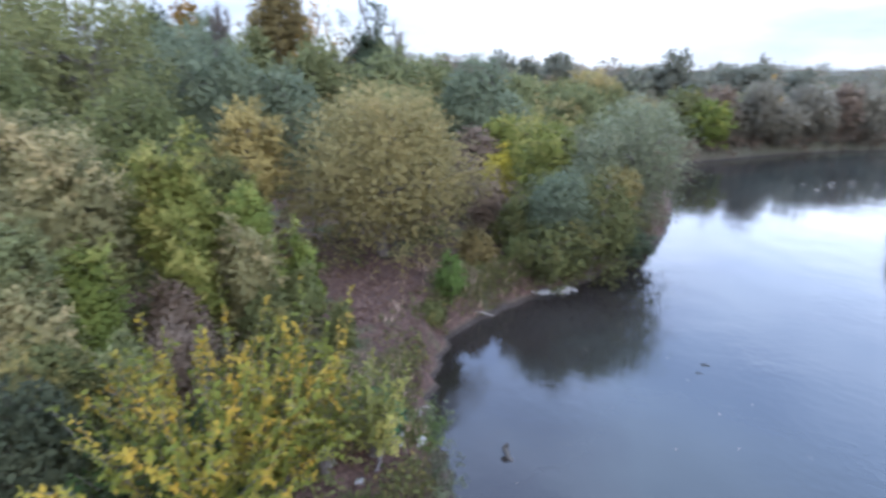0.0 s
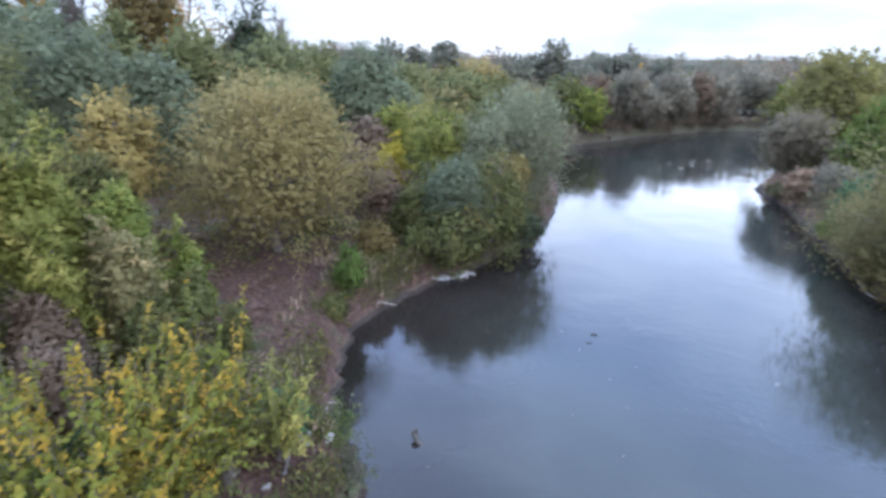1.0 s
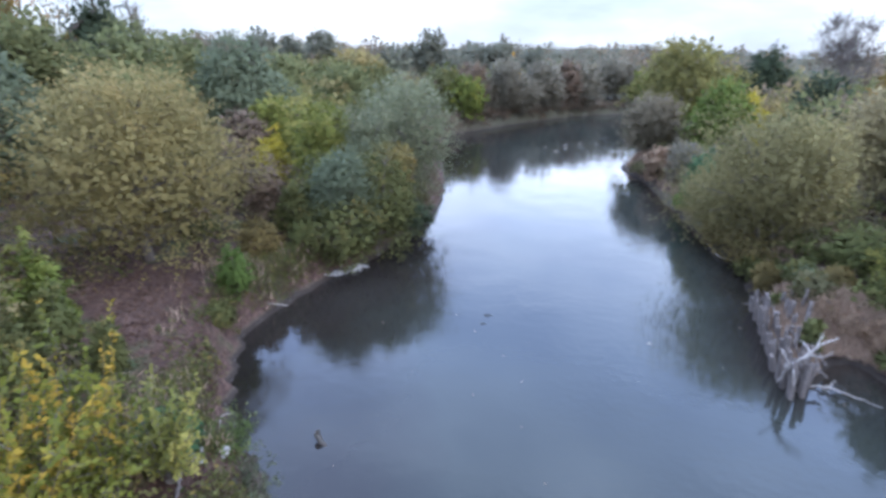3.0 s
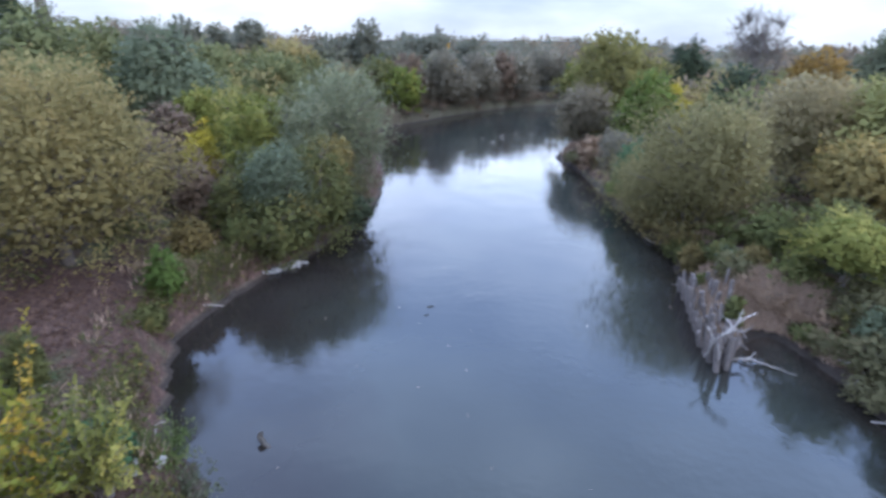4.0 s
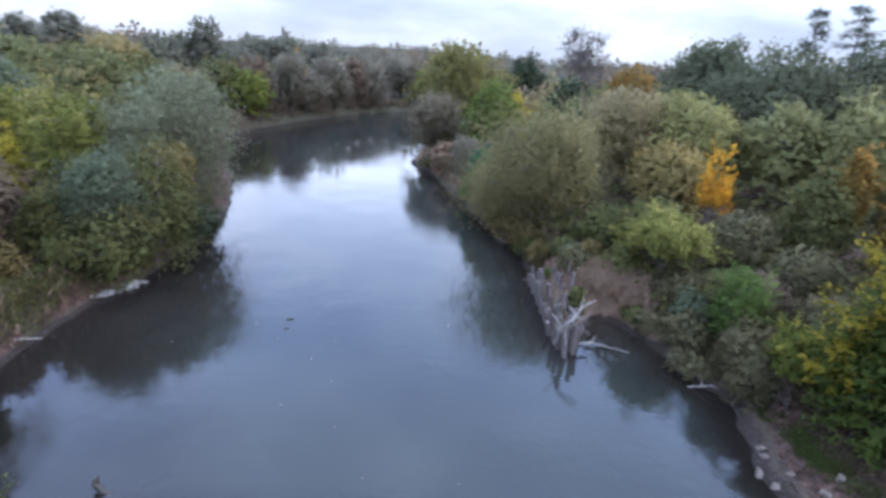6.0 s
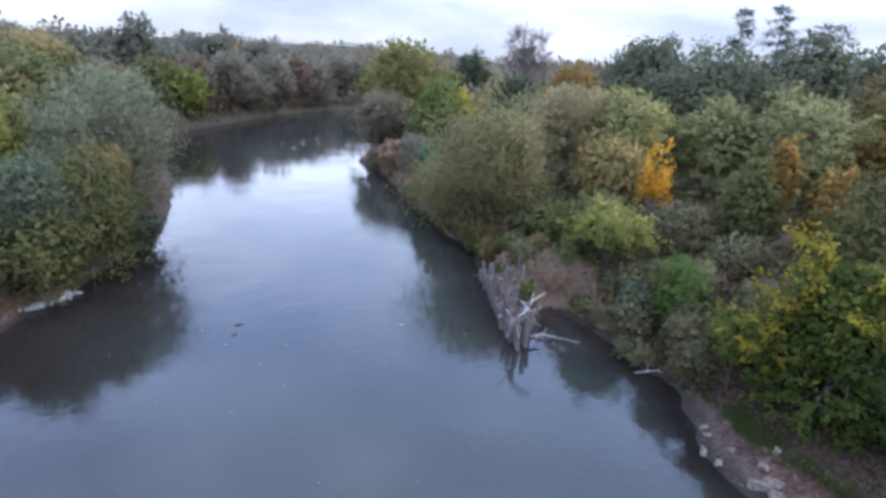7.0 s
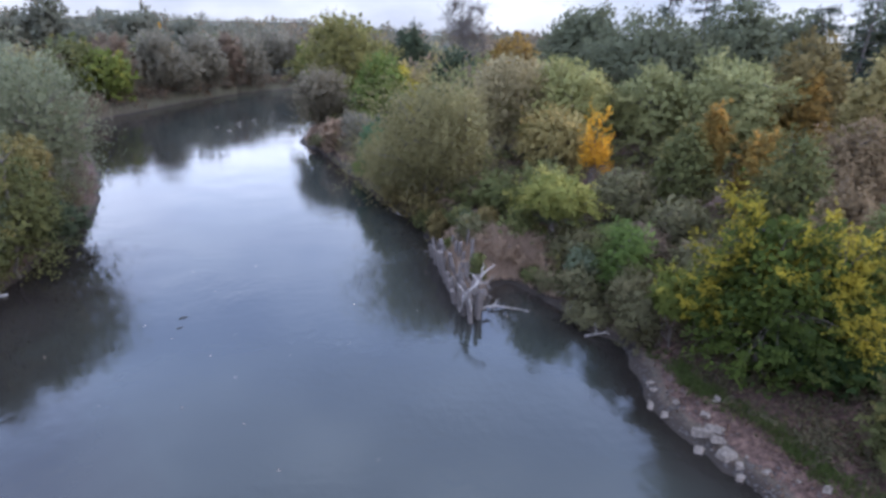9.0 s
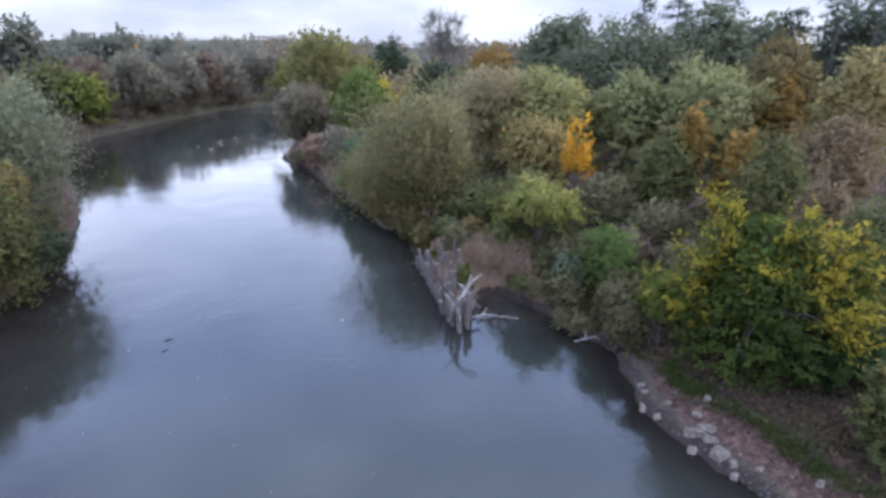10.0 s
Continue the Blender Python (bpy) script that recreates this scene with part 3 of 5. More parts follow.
        if species in ("round", "willow", "loose", "tiered"):
            # broad leaves within, which close the crown
            inside = int((0.2 if species == "round" else 0.15) * len(f))
            way = unit(rng.normal(size=(inside, 3)))
            heart = centre + way * radii * rng.uniform(0.5, 0.88 if species in ("round", "willow") else 0.72, (inside, 1)) * (1, 1, 0.95)
            if broad:
                heart[:, :2] *= 1 + 0.34 * np.clip((centre[2] - heart[:, 2:]) / radii[2], -0.35, 0.8)
            heart[:, 2] = np.maximum(heart[:, 2], 0.15)
            v2, f2, tip2 = leaves(rng, heart, way * 0.4 + rng.normal(0, 0.8, heart.shape), way * 0.8 + rng.normal(0, 0.4, heart.shape) + (0, 0, 0.6), grain * 2.4, grain * 1.5, np.full(inside, 0.25))
            v, f, tip = np.vstack([v, v2]), np.vstack([f, f2 + len(v)]), np.concatenate([tip, tip2])
            shade, facing = np.concatenate([shade, rng.random(inside)]), np.vstack([facing, way + (0, 0, 0.35)])
    if species == "conifer":
        shade, facing = rng.random(len(f)), unit(at * (1, 1, 0.1)) + (0, 0, 0.5)
    part("trunk", mesh_of("trunk", *joined(wood), stem, True), thing)
    for arm in arms:
        part("limb", mesh_of("limb", *joined(arm), stem, True), thing)
    if twigs:
        tagged(part("brushwood", mesh_of("brushwood", *joined(twigs), stem, True), thing), kind="stuff")
    if species != "bare":
        part("crown", mesh_of("crown", v, f, LEAF[palette], False, tip, shade, facing, 0.18 if far > 38 else 0.5 if loose or far < 14 else 0.26), thing)
    return thing


# left bank, near
plant("shrub", -8.1, 3.8, 6.1, 3.5, 0.04, "shoots", "amber", "yellow and orange autumn shrub with upright shoots on the bank")
# dark leaves imitate the amber shrub's shaded lower side
plant("shrub", -8.5, 2.9, 4.7, 2.0, 0.04, "shoots", "deepgreen", "dark green shrub imitating the amber one's shaded side")
plant("shrub", -8.3, 5.2, 5.1, 1.8, 0.04, "shoots", "amber", "amber autumn shrub leaning out over the bank")
plant("shrub", -7.95, 6.2, 6.1, 0.7, 0.10, "shoots", "amber", "tall yellow-green shoot rising from the amber shrub")
plant("shrub", -7.6, 7.4, 3.9, 0.9, 0.20, "shoots", "citron", "low orange-yellow spray over the bank edge")
plant("tree", -16.6, 17.3, 10.1, 8.8, 0.06, "round", "gold", "rounded golden-olive tree in autumn leaf above the dirt bank")
plant("tree", -15.9, 7.7, 8.3, 2.5, 0.2, "loose", "lime", "light green ash-leaved tree with drooping leaf sprays")
plant("tree", -14.8, 9.3, 7.2, 1.8, 0.14, "loose", "limepale", "young ash-leaved tree with yellowing drooping sprays")
plant("tree", -14.4, 7.0, 6.4, 1.7, 0.10, "loose", "lime", "low light green ash-leaved sapling on the slope")
plant("tree", -13.6, 8.4, 5.9, 1.6, 0.10, "loose", "cream", "faded pale green sapling with drooping leaves")
plant("shrub", -13.9, 6.3, 4.8, 1.6, 0.03, "round", "mauve", "brown dying bush between the saplings")
plant("tree", -17.6, 10.2, 7.8, 2.4, 0.12, "loose", "olive", "slim brown-green tree among the ash saplings")
plant("tree", -15.8, 4.7, 9.0, 3.7, 0.12, "tiered", "cream", "pale cream and green tree with faded leaves")
plant("tree", -20.2, 13.0, 9.2, 3.0, 0.20, "tiered", "peach", "slender tree with apricot yellow leaves")
plant("tree", -22.1, 9.4, 9.7, 5.7, 0.10, "round", "green", "dense mid green tree behind the lime tree")
plant("tree", -31.8, 11.9, 14.8, 9.6, 0.10, "round", "sage", "tall dull green broadleaf tree on the slope")
plant("tree", -26.3, 6.2, 11.5, 5.5, 0.10, "round", "green", "broad green tree at the wood's edge")
plant("tree", -13.7, 2.8, 7.7, 2.4, 0.10, "tiered", "dullgreen", "yellow-green young tree on the slope")
plant("tree", -13.9, 4.1, 6.1, 2.0, 0.10, "loose", "limepale", "small yellow-green sapling over brown scrub")
plant("tree", -31.6, 19.3, 12.0, 7.2, 0.10, "round", "bluegreen", "blue-green bushy tree in the middle distance")
plant("tree", -28.7, 21.7, 10.4, 5.4, 0.10, "round", "bluegreen", "blue-green leafy tree behind the golden one")
plant("tree", -39.0, 20.3, 13.4, 6.6, 0.10, "round", "bluegreen", "hazy green tree far up the slope")
plant("tree", -41.6, 31.2, 18.2, 7.6, 0.20, "loose", "brownolive", "tall tree with rusty yellow crown")
plant("tree", -39.0, 32.8, 18.0, 5.6, 0.20, "upright", "rust", "tall thin tree with rusty orange leaves")
plant("tree", -36.2, 34.8, 18.6, 6.4, 0.20, "upright", "dark", "tall dark ivy-clad tree with an open crown")
plant("tree", -35.2, 35.6, 15.0, 5.4, 0.10, "loose", "dark", "dark leafy tree below the tall ivy-clad one")
plant("tree", -52.5, 29.1, 16.3, 3.4, 0.20, "round", "rust", "distant orange-brown tree crown")
plant("tree", -55.6, 27.5, 16.5, 4.6, 0.10, "round", "dark", "distant dark tree on the slope")
plant("tree", -27.2, 29.3, 11.8, 8.3, 0.10, "round", "dullgreen", "grey-green rounded tree behind the golden tree")
plant("tree", -23.4, 34.9, 11.4, 8.3, 0.06, "round", "bluegreen", "dark blue-green tree with shaded hollow beneath")
plant("tree", -29.8, 37.6, 11.9, 6.0, 0.08, "round", "dullgreen", "dull green tree in the back row")
plant("tree", -13.6, 27.8, 8.2, 4.4, 0.10, "loose", "lime", "yellow-green young ash tree with upright shoots")
plant("tree", -19.6, 32.5, 7.8, 4.4, 0.10, "loose", "lime", "fresh green slender tree among scrub")
plant("shrub", -17.2, 28.1, 5.7, 2.6, 0.05, "loose", "yellow", "bright yellow shrub at the wood's edge")
plant("shrub", -20.1, 29.9, 6.8, 3.8, 0.03, "round", "mauve", "brownish mauve bush with faded leaves")
plant("tree", -21.0, 47.6, 9.7, 6.9, 0.10, "round", "dullgreen", "olive-green rounded tree further upstream")
plant("tree", -29.2, 52.4, 10.2, 6.8, 0.10, "round", "dullgreen", "dull green tree in the distance")
plant("willow", -10.2, 31.4, 9.5, 6.5, 0.1, "willow", "willow", "tall grey-green willow leaning over the river")
plant("willow", -11.0, 27.9, 7.1, 2.9, 0.05, "willow", "willow", "grey willow bush beside the taller willow")
plant("willow", -10.7, 23.2, 5.9, 3.5, 0.03, "willow", "bluewillow", "blue-grey willow bush on the bank")
plant("willow", -9.8, 25.0, 5.8, 4.8, 0.02, "round", "olive", "olive and brown bush overhanging the water")
plant("willow", -10.5, 22.3, 4.0, 3.9, 0.02, "round", "olive", "low brownish green bush overhanging the water")
# dark palette puts the overhang's black shadow into these leaves
plant("willow", -9.3, 28.7, 2.3, 3.7, 0.02, "round", "dark", "foliage hanging over the water, coloured dark for the overhang's shadow")
plant("shrub", -9.7, 28.8, 5.5, 2.1, 0.30, "round", "gold", "small orange-leaved spray at the willow's foot")
plant("shrub", -11.9, 16.2, 3.3, 1.3, 0.03, "round", "brightgreen", "small bright green bush on the bank edge")
plant("shrub", -13.9, 10.6, 5.1, 1.2, 0.03, "loose", "limepale", "yellow-green sapling at the edge of bare soil")
plant("shrub", -13.4, 10.1, 4.1, 1.3, 0.02, "round", "green", "dark green bramble clump on the bare soil")
plant("shrub", -8.3, 8.1, 2.5, 1.7, 0.02, "round", "teal", "blue-green bramble clump on the bank edge")
plant("shrub", -6.6, 8.2, 1.1, 1.7, 0.02, "multi", "reed", "grey-green reeds hanging over the waterline")
plant("shrub", -7.5, 8.9, 1.9, 1.6, 0.02, "multi", "grass", "green grassy tussock on the bank edge")
# this shrub's shade is in its dark leaf colour
plant("shrub", -9.7, 1.7, 5.7, 2.1, 0.03, "round", "shade", "dark green shrub with thin leaves and shade in their colour")
plant("shrub", -10.9, 3.7, 5.0, 1.3, 0.03, "round", "dullgreen", "blue-grey bramble behind the orange shrub")
plant("shrub", -11.6, 14.6, 1.8, 1.3, 0.02, "round", "olive", "low olive weeds on the eroded bank")
plant("shrub", -11.3, 9.8, 3.7, 0.9, 0.02, "round", "olive", "olive weeds on bare soil")
plant("shrub", -12.7, 2.7, 6.6, 1.9, 0.03, "tiered", "cream", "pale green sprays of a young tree")
plant("shrub", -11.2, 2.6, 5.7, 1.6, 0.03, "loose", "olive", "faded green shrub below the pale tree")
plant("tree", -43.6, 20.1, 14.8, 7.0, 0.08, "round", "sage", "hazy green tree high on the slope")
plant("tree", -48.4, 28.2, 15.0, 7.0, 0.08, "round", "bluegreen", "hazy blue-green tree in the back row")
plant("tree", -39.8, 26.9, 13.7, 6.1, 0.08, "round", "dullgreen", "dull green tree in the back row")
plant("tree", -35.2, 29.7, 13.0, 6.1, 0.08, "round", "dullgreen", "dull green tree in the back row")
plant("tree", -38.3, 11.4, 15.5, 7.1, 0.08, "round", "sage", "tall dull green tree on the slope")
plant("shrub", -12.5, 8.2, 4.2, 1.8, 0.03, "round", "olive", "low olive scrub at the edge of bare soil")
plant("shrub", -11.4, 5.0, 4.7, 1.7, 0.03, "round", "mauve", "brown dying scrub on the slope")
plant("shrub", -14.7, 23.3, 5.1, 2.4, 0.03, "loose", "mauve", "mauve-brown thin-leaved sapling at the wood's edge")
plant("shrub", -12.7, 22.7, 4.4, 2.4, 0.03, "round", "olive", "olive bush beside the blue-grey willow")
plant("shrub", -13.0, 19.6, 3.3, 2.0, 0.03, "round", "brownolive", "brown-leaved bush above the bank")
plant("shrub", -11.7, 21.3, 2.8, 1.8, 0.03, "round", "green", "green bramble bush above the bank")
plant("shrub", -17.0, 24.1, 6.3, 1.9, 0.03, "loose", "mauve", "reddish brown sapling behind the golden tree")
plant("tree", -44.3, 27.4, 14.8, 2.6, 0.30, "bare", "none", "bare dark leafless tree on the slope")
plant("tree", -40.2, 44.6, 14.9, 2.4, 0.30, "bare", "none", "small bare leafless tree against the sky")
# far bend
plant("willow", -15.0, 72.9, 7.6, 6.7, 0.05, "round", "yellowgreen", "yellow-green bush on the far bank")
plant("willow", -18.3, 73.8, 8.9, 6.8, 0.05, "round", "olive", "olive tree behind the willow")
plant("willow", -10.9, 81.5, 9.6, 7.0, 0.02, "willow", "greywillow", "grey-mauve riverside willow on the far bend")
plant("willow", -8.9, 85.8, 7.4, 6.6, 0.02, "willow", "greywillow", "grey-mauve riverside willow on the far bend")
plant("willow", -13.6, 79.8, 7.0, 5.6, 0.02, "willow", "greywillow", "grey-mauve riverside willow on the far bend")
plant("willow", -6.2, 90.3, 9.9, 7.6, 0.02, "willow", "greywillow", "grey-mauve riverside willow on the far bend")
plant("willow", -1.2, 100.0, 9.5, 9.4, 0.02, "willow", "greywillow", "grey-mauve riverside willow on the far bend")
plant("willow", 5.3, 111.9, 10.3, 10.5, 0.02, "willow", "greywillow", "grey-mauve riverside willow on the far bend")
plant("willow", -15.4, 78.6, 9.0, 5.4, 0.02, "willow", "mauve", "brownish mauve bare-looking bush on the far bend")
plant("willow", -2.9, 96.8, 9.4, 6.2, 0.02, "willow", "mauve", "brownish mauve bare-looking bush on the far bend")
plant("tree", -11.9, 99.3, 9.5, 3.5, 0.20, "upright", "orange", "small orange tree among grey willows")
# trees with the far palette have haze greyed into their leaves
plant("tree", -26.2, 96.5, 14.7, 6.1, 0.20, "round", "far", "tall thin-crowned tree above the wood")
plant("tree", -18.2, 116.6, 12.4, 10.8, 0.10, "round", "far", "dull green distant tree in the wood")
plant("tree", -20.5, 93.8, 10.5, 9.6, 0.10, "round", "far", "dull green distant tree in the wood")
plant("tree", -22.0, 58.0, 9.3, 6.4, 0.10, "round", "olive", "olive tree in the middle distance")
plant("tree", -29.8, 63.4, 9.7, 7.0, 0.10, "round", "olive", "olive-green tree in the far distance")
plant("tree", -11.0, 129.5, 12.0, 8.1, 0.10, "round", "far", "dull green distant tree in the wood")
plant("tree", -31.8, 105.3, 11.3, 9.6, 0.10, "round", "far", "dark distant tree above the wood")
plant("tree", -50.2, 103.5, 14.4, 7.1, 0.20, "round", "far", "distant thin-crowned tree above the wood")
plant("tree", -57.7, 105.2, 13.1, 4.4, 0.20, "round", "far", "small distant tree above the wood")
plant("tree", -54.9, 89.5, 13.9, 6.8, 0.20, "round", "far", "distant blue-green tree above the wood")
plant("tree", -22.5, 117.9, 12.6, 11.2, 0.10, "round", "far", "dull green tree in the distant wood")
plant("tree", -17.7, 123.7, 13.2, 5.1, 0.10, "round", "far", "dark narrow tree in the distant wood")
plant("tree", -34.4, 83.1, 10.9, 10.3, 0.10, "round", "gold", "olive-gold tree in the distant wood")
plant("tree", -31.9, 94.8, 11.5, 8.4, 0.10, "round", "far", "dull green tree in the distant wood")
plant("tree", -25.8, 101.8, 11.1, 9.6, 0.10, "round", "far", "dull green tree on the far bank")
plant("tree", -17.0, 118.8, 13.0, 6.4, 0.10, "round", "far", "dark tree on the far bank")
# right bank
plant("tree", 11.2, 69.0, 12.9, 12.4, 0.08, "round", "goldwillow", "rounded golden-green willow above the point")
plant("shrub", 10.6, 107.1, 7.9, 5.6, 0.05, "round", "yellowgreen", "yellow-green bush beside the golden willow")
plant("willow", 6.4, 53.6, 7.1, 5.8, 0.02, "willow", "brownwillow", "grey willow bush on the river point")
plant("tree", 11.0, 48.8, 9.2, 5.4, 0.05, "round", "freshgreen", "bright green rounded tree on the point")
plant("shrub", 13.2, 50.3, 8.0, 3.7, 0.05, "round", "yellow", "yellow-orange bush behind the willows")
plant("willow", 9.8, 29.4, 8.5, 7.1, 0.03, "willow", "olivewillow", "large grey-olive willow over the bank")
plant("willow", 7.9, 37.2, 4.7, 2.4, 0.03, "round", "teal", "blue-green weeds on the bank slope")
plant("tree", 17.5, 36.0, 9.6, 7.3, 0.06, "willow", "pinkwillow", "wide grey-pink willow thicket")
plant("tree", 20.6, 34.3, 9.6, 8.8, 0.06, "round", "palelime", "lime green rounded tree")
plant("shrub", 18.3, 26.2, 7.3, 1.6, 0.30, "upright", "orange", "small bright orange tree")
plant("shrub", 18.0, 30.0, 6.7, 5.6, 0.05, "round", "amberbush", "olive and amber bush in the thicket")
plant("tree", 20.6, 56.3, 9.7, 5.7, 0.06, "round", "dark", "dark green dense tree")
plant("tree", 22.6, 80.9, 11.8, 7.7, 0.10, "round", "dark", "dark green distant tree with rusty patches")
plant("tree", 31.5, 64.8, 11.3, 8.3, 0.10, "round", "rust", "brown-gold tree in the back row")
plant("tree", 35.2, 91.5, 15.8, 9.2, 0.30, "bare", "none", "bare leafless tree standing against the sky")
plant("tree", 31.1, 49.0, 13.9, 8.3, 0.08, "round", "backgreen", "dull green tree in the back row")
plant("shrub", 12.7, 20.4, 4.9, 4.1, 0.30, "tiered", "citron", "yellow-green shrub with broad leaf sprays above the piles")
plant("shrub", 13.7, 17.2, 3.6, 2.0, 0.03, "loose", "green", "light green weedy shrub on the bank")
plant("shrub", 13.1, 18.9, 2.7, 2.9, 0.02, "round", "greyscrub", "grey-green scrub behind the old piles")
plant("tree", 14.3, 10.4, 6.5, 4.4, 0.07, "tiered", "yellowgreenbig", "dense shrub tree with yellow outer sprays and green inside")
plant("shrub", 15.7, 9.3, 5.3, 3.2, 0.03, "tiered", "yellowgreenbig", "spreading green and yellow side of the dense shrub tree")
plant("shrub", 14.7, 9.5, 2.9, 2.3, 0.03, "tiered", "deepgreen", "dark green low boughs under the yellow shrub tree")
plant("shrub", 15.6, 8.3, 3.2, 2.2, 0.03, "tiered", "deepgreen", "dark green leafy shrub on the slope")
plant("shrub", 13.3, 11.6, 4.0, 2.1, 0.2, "tiered", "yellowgreenbig", "yellow-tipped boughs leaning towards the shore")
plant("shrub", 13.2, 16.0, 4.4, 1.9, 0.03, "loose", "brightgreen", "fresh green weedy shrub on the bank")
plant("shrub", 12.9, 12.7, 3.3, 1.8, 0.3, "tiered", "yellowgreen", "yellow-green leafy boughs reaching out over the shore")
plant("shrub", 11.7, 15.6, 0.4, 2.4, 0.02, "round", "greyscrub", "grey brown scrub at the water's edge")
plant("shrub", 13.7, 6.1, 3.8, 1.3, 0.03, "loose", "olive", "olive shrub at the slope's edge")
plant("tree", 20.7, 20.3, 8.3, 1.7, 0.25, "loose", "apricot", "orange-leaved slender tree with pale trunk")
plant("tree", 19.3, 20.3, 7.0, 3.3, 0.04, "round", "olive", "brown-green bushy tree on the slope")
plant("tree", 22.2, 18.7, 7.1, 2.4, 0.06, "round", "apricot", "rusty orange bush on the slope")
plant("tree", 19.9, 15.1, 7.4, 3.4, 0.06, "round", "olive", "olive-green bushy tree on the slope")
plant("tree", 28.8, 27.8, 10.5, 8.2, 0.06, "tiered", "paleash", "pale green ash-leaved tree")
plant("tree", 26.2, 31.5, 9.6, 6.9, 0.06, "tiered", "paleash", "dull green tree behind the orange one")
plant("tree", 32.1, 40.9, 13.6, 12.9, 0.05, "round", "backgreen", "large dark green tree in the back row")
plant("tree", 39.4, 38.4, 14.9, 9.7, 0.05, "round", "backgreen", "large dark green tree in the back row")
plant("tree", 33.3, 52.3, 14.5, 11.4, 0.06, "round", "backgreen", "dark green tree in the back row")
plant("tree", 36.1, 28.6, 11.8, 6.5, 0.06, "round", "brownolive", "brown-gold tree in the wood")
plant("tree", 25.1, 16.4, 7.9, 4.1, 0.05, "round", "pink", "pinkish brown tree with thin autumn leaves")
plant("tree", 33.7, 21.6, 11.2, 4.9, 0.05, "round", "gold", "olive-gold tree in the wood")
plant("tree", 18.5, 11.9, 6.5, 2.5, 0.04, "round", "pink", "pale pinkish shrub with dry stems")
plant("tree", 17.5, 9.7, 6.5, 2.5, 0.04, "round", "green", "dull green bush on the slope")
plant("tree", 46.0, 38.6, 14.3, 9.1, 0.06, "round", "backgreen", "dull green tree under the pines")
plant("tree", 51.6, 34.3, 15.2, 9.7, 0.06, "round", "backgreen", "dull green tree behind the pines")
plant("shrub", 12.5, 19.3, 1.5, 1.6, 0.03, "round", "greyscrub", "grey-green scrub above the dry grass")
plant("shrub", 12.1, 16.9, 1.7, 2.3, 0.03, "round", "greyscrub", "grey-brown scrub on the bank slope")
plant("shrub", 8.5, 19.2, 1.9, 0.7, 0.03, "round", "olive", "small green bush growing behind the posts")
plant("shrub", 10.1, 23.4, 1.8, 1.9, 0.03, "round", "green", "dark green bush under the willow")
plant("shrub", 8.7, 23.0, 0.8, 1.1, 0.03, "round", "olive", "olive weeds growing among the posts")
plant("shrub", 9.2, 27.1, 1.1, 2.8, 0.03, "round", "olive", "olive undergrowth beneath the large willow")
plant("shrub", 6.7, 46.6, 3.4, 2.9, 0.03, "round", "tan", "tan dry shrub on the river bank")
plant("willow", 8.0, 42.3, 4.4, 3.6, 0.03, "willow", "greywillow", "grey willow bush on the bank slope")
plant("shrub", 6.2, 49.7, 1.0, 3.3, 0.03, "round", "greyscrub", "grey-green weeds above the waterline")
plant("shrub", 7.7, 38.8, 1.5, 2.0, 0.03, "round", "brightgreen", "low bright green bush on the bank slope")
plant("willow", 8.6, 36.1, 3.6, 3.3, 0.03, "willow", "olivewillow", "olive-grey willow bush on the bank")
plant("willow", 8.3, 33.3, 4.6, 3.2, 0.03, "willow", "olivewillow", "olive-grey willow bush over the water's edge")
plant("shrub", 8.4, 32.0, 1.8, 2.6, 0.03, "round", "brownolive", "brown-leaved bush on the bank edge")
plant("shrub", 9.3, 28.9, 1.9, 4.5, 0.03, "round", "brownolive", "brown-gold leafy bush at the willow's foot")
plant("shrub", 11.6, 26.7, 2.9, 3.5, 0.03, "round", "green", "dark green undergrowth bush beside the willow")
plant("shrub", 11.7, 24.4, 4.0, 2.1, 0.03, "round", "green", "dark green shrub under the wood")
plant("shrub", 9.8, 24.0, 1.6, 1.5, 0.03, "round", "bluegreen", "blue-grey low bush behind the posts")
plant("shrub", 12.3, 13.5, 2.2, 1.7, 0.03, "round", "greyscrub", "grey-brown scrub hanging over the inlet shore")
plant("shrub", 12.7, 14.6, 2.8, 2.0, 0.03, "round", "greyscrub", "grey-green scrub above the inlet shore")
plant("shrub", 12.6, 17.6, 2.4, 1.8, 0.03, "round", "bluegreen", "blue-grey leafy shrub above the inlet")
plant("shrub", 9.6, 24.2, 2.1, 1.4, 0.03, "round", "olive", "olive undergrowth above the posts")
plant("shrub", 10.6, 23.2, 2.3, 1.6, 0.03, "round", "brownolive", "brown-leaved undergrowth above the dry grass")
plant("shrub", 11.8, 21.9, 2.6, 1.6, 0.03, "round", "green", "dark green undergrowth above the dry grass")
plant("shrub", 8.8, 25.1, 1.7, 1.4, 0.03, "round", "brownolive", "brown undergrowth beneath the large willow")
plant("shrub", 9.6, 21.3, 2.0, 1.4, 0.03, "multi", "tan", "clump of dry tan grass and stalks above the posts")
plant("shrub", 10.4, 20.6, 1.9, 1.6, 0.03, "multi", "tan", "clump of dry tan grass and stalks above the posts")
plant("shrub", 11.2, 20.0, 1.8, 1.5, 0.03, "multi", "tan", "clump of dry tan grass on the bank top")
plant("shrub", 11.7, 18.8, 1.5, 1.3, 0.03, "multi", "tan", "clump of dry brown grass above the inlet")
plant("conifer", 37.1, 44.8, 15.9, 3.0, 0.10, "conifer", "pine", "thin dark pine above the wood")
plant("conifer", 39.4, 42.8, 16.2, 3.2, 0.10, "conifer", "pine", "thin dark pine above the wood")
plant("conifer", 41.9, 40.3, 14.9, 5.6, 0.10, "conifer", "pine", "broad dark spruce-like tree above the wood")
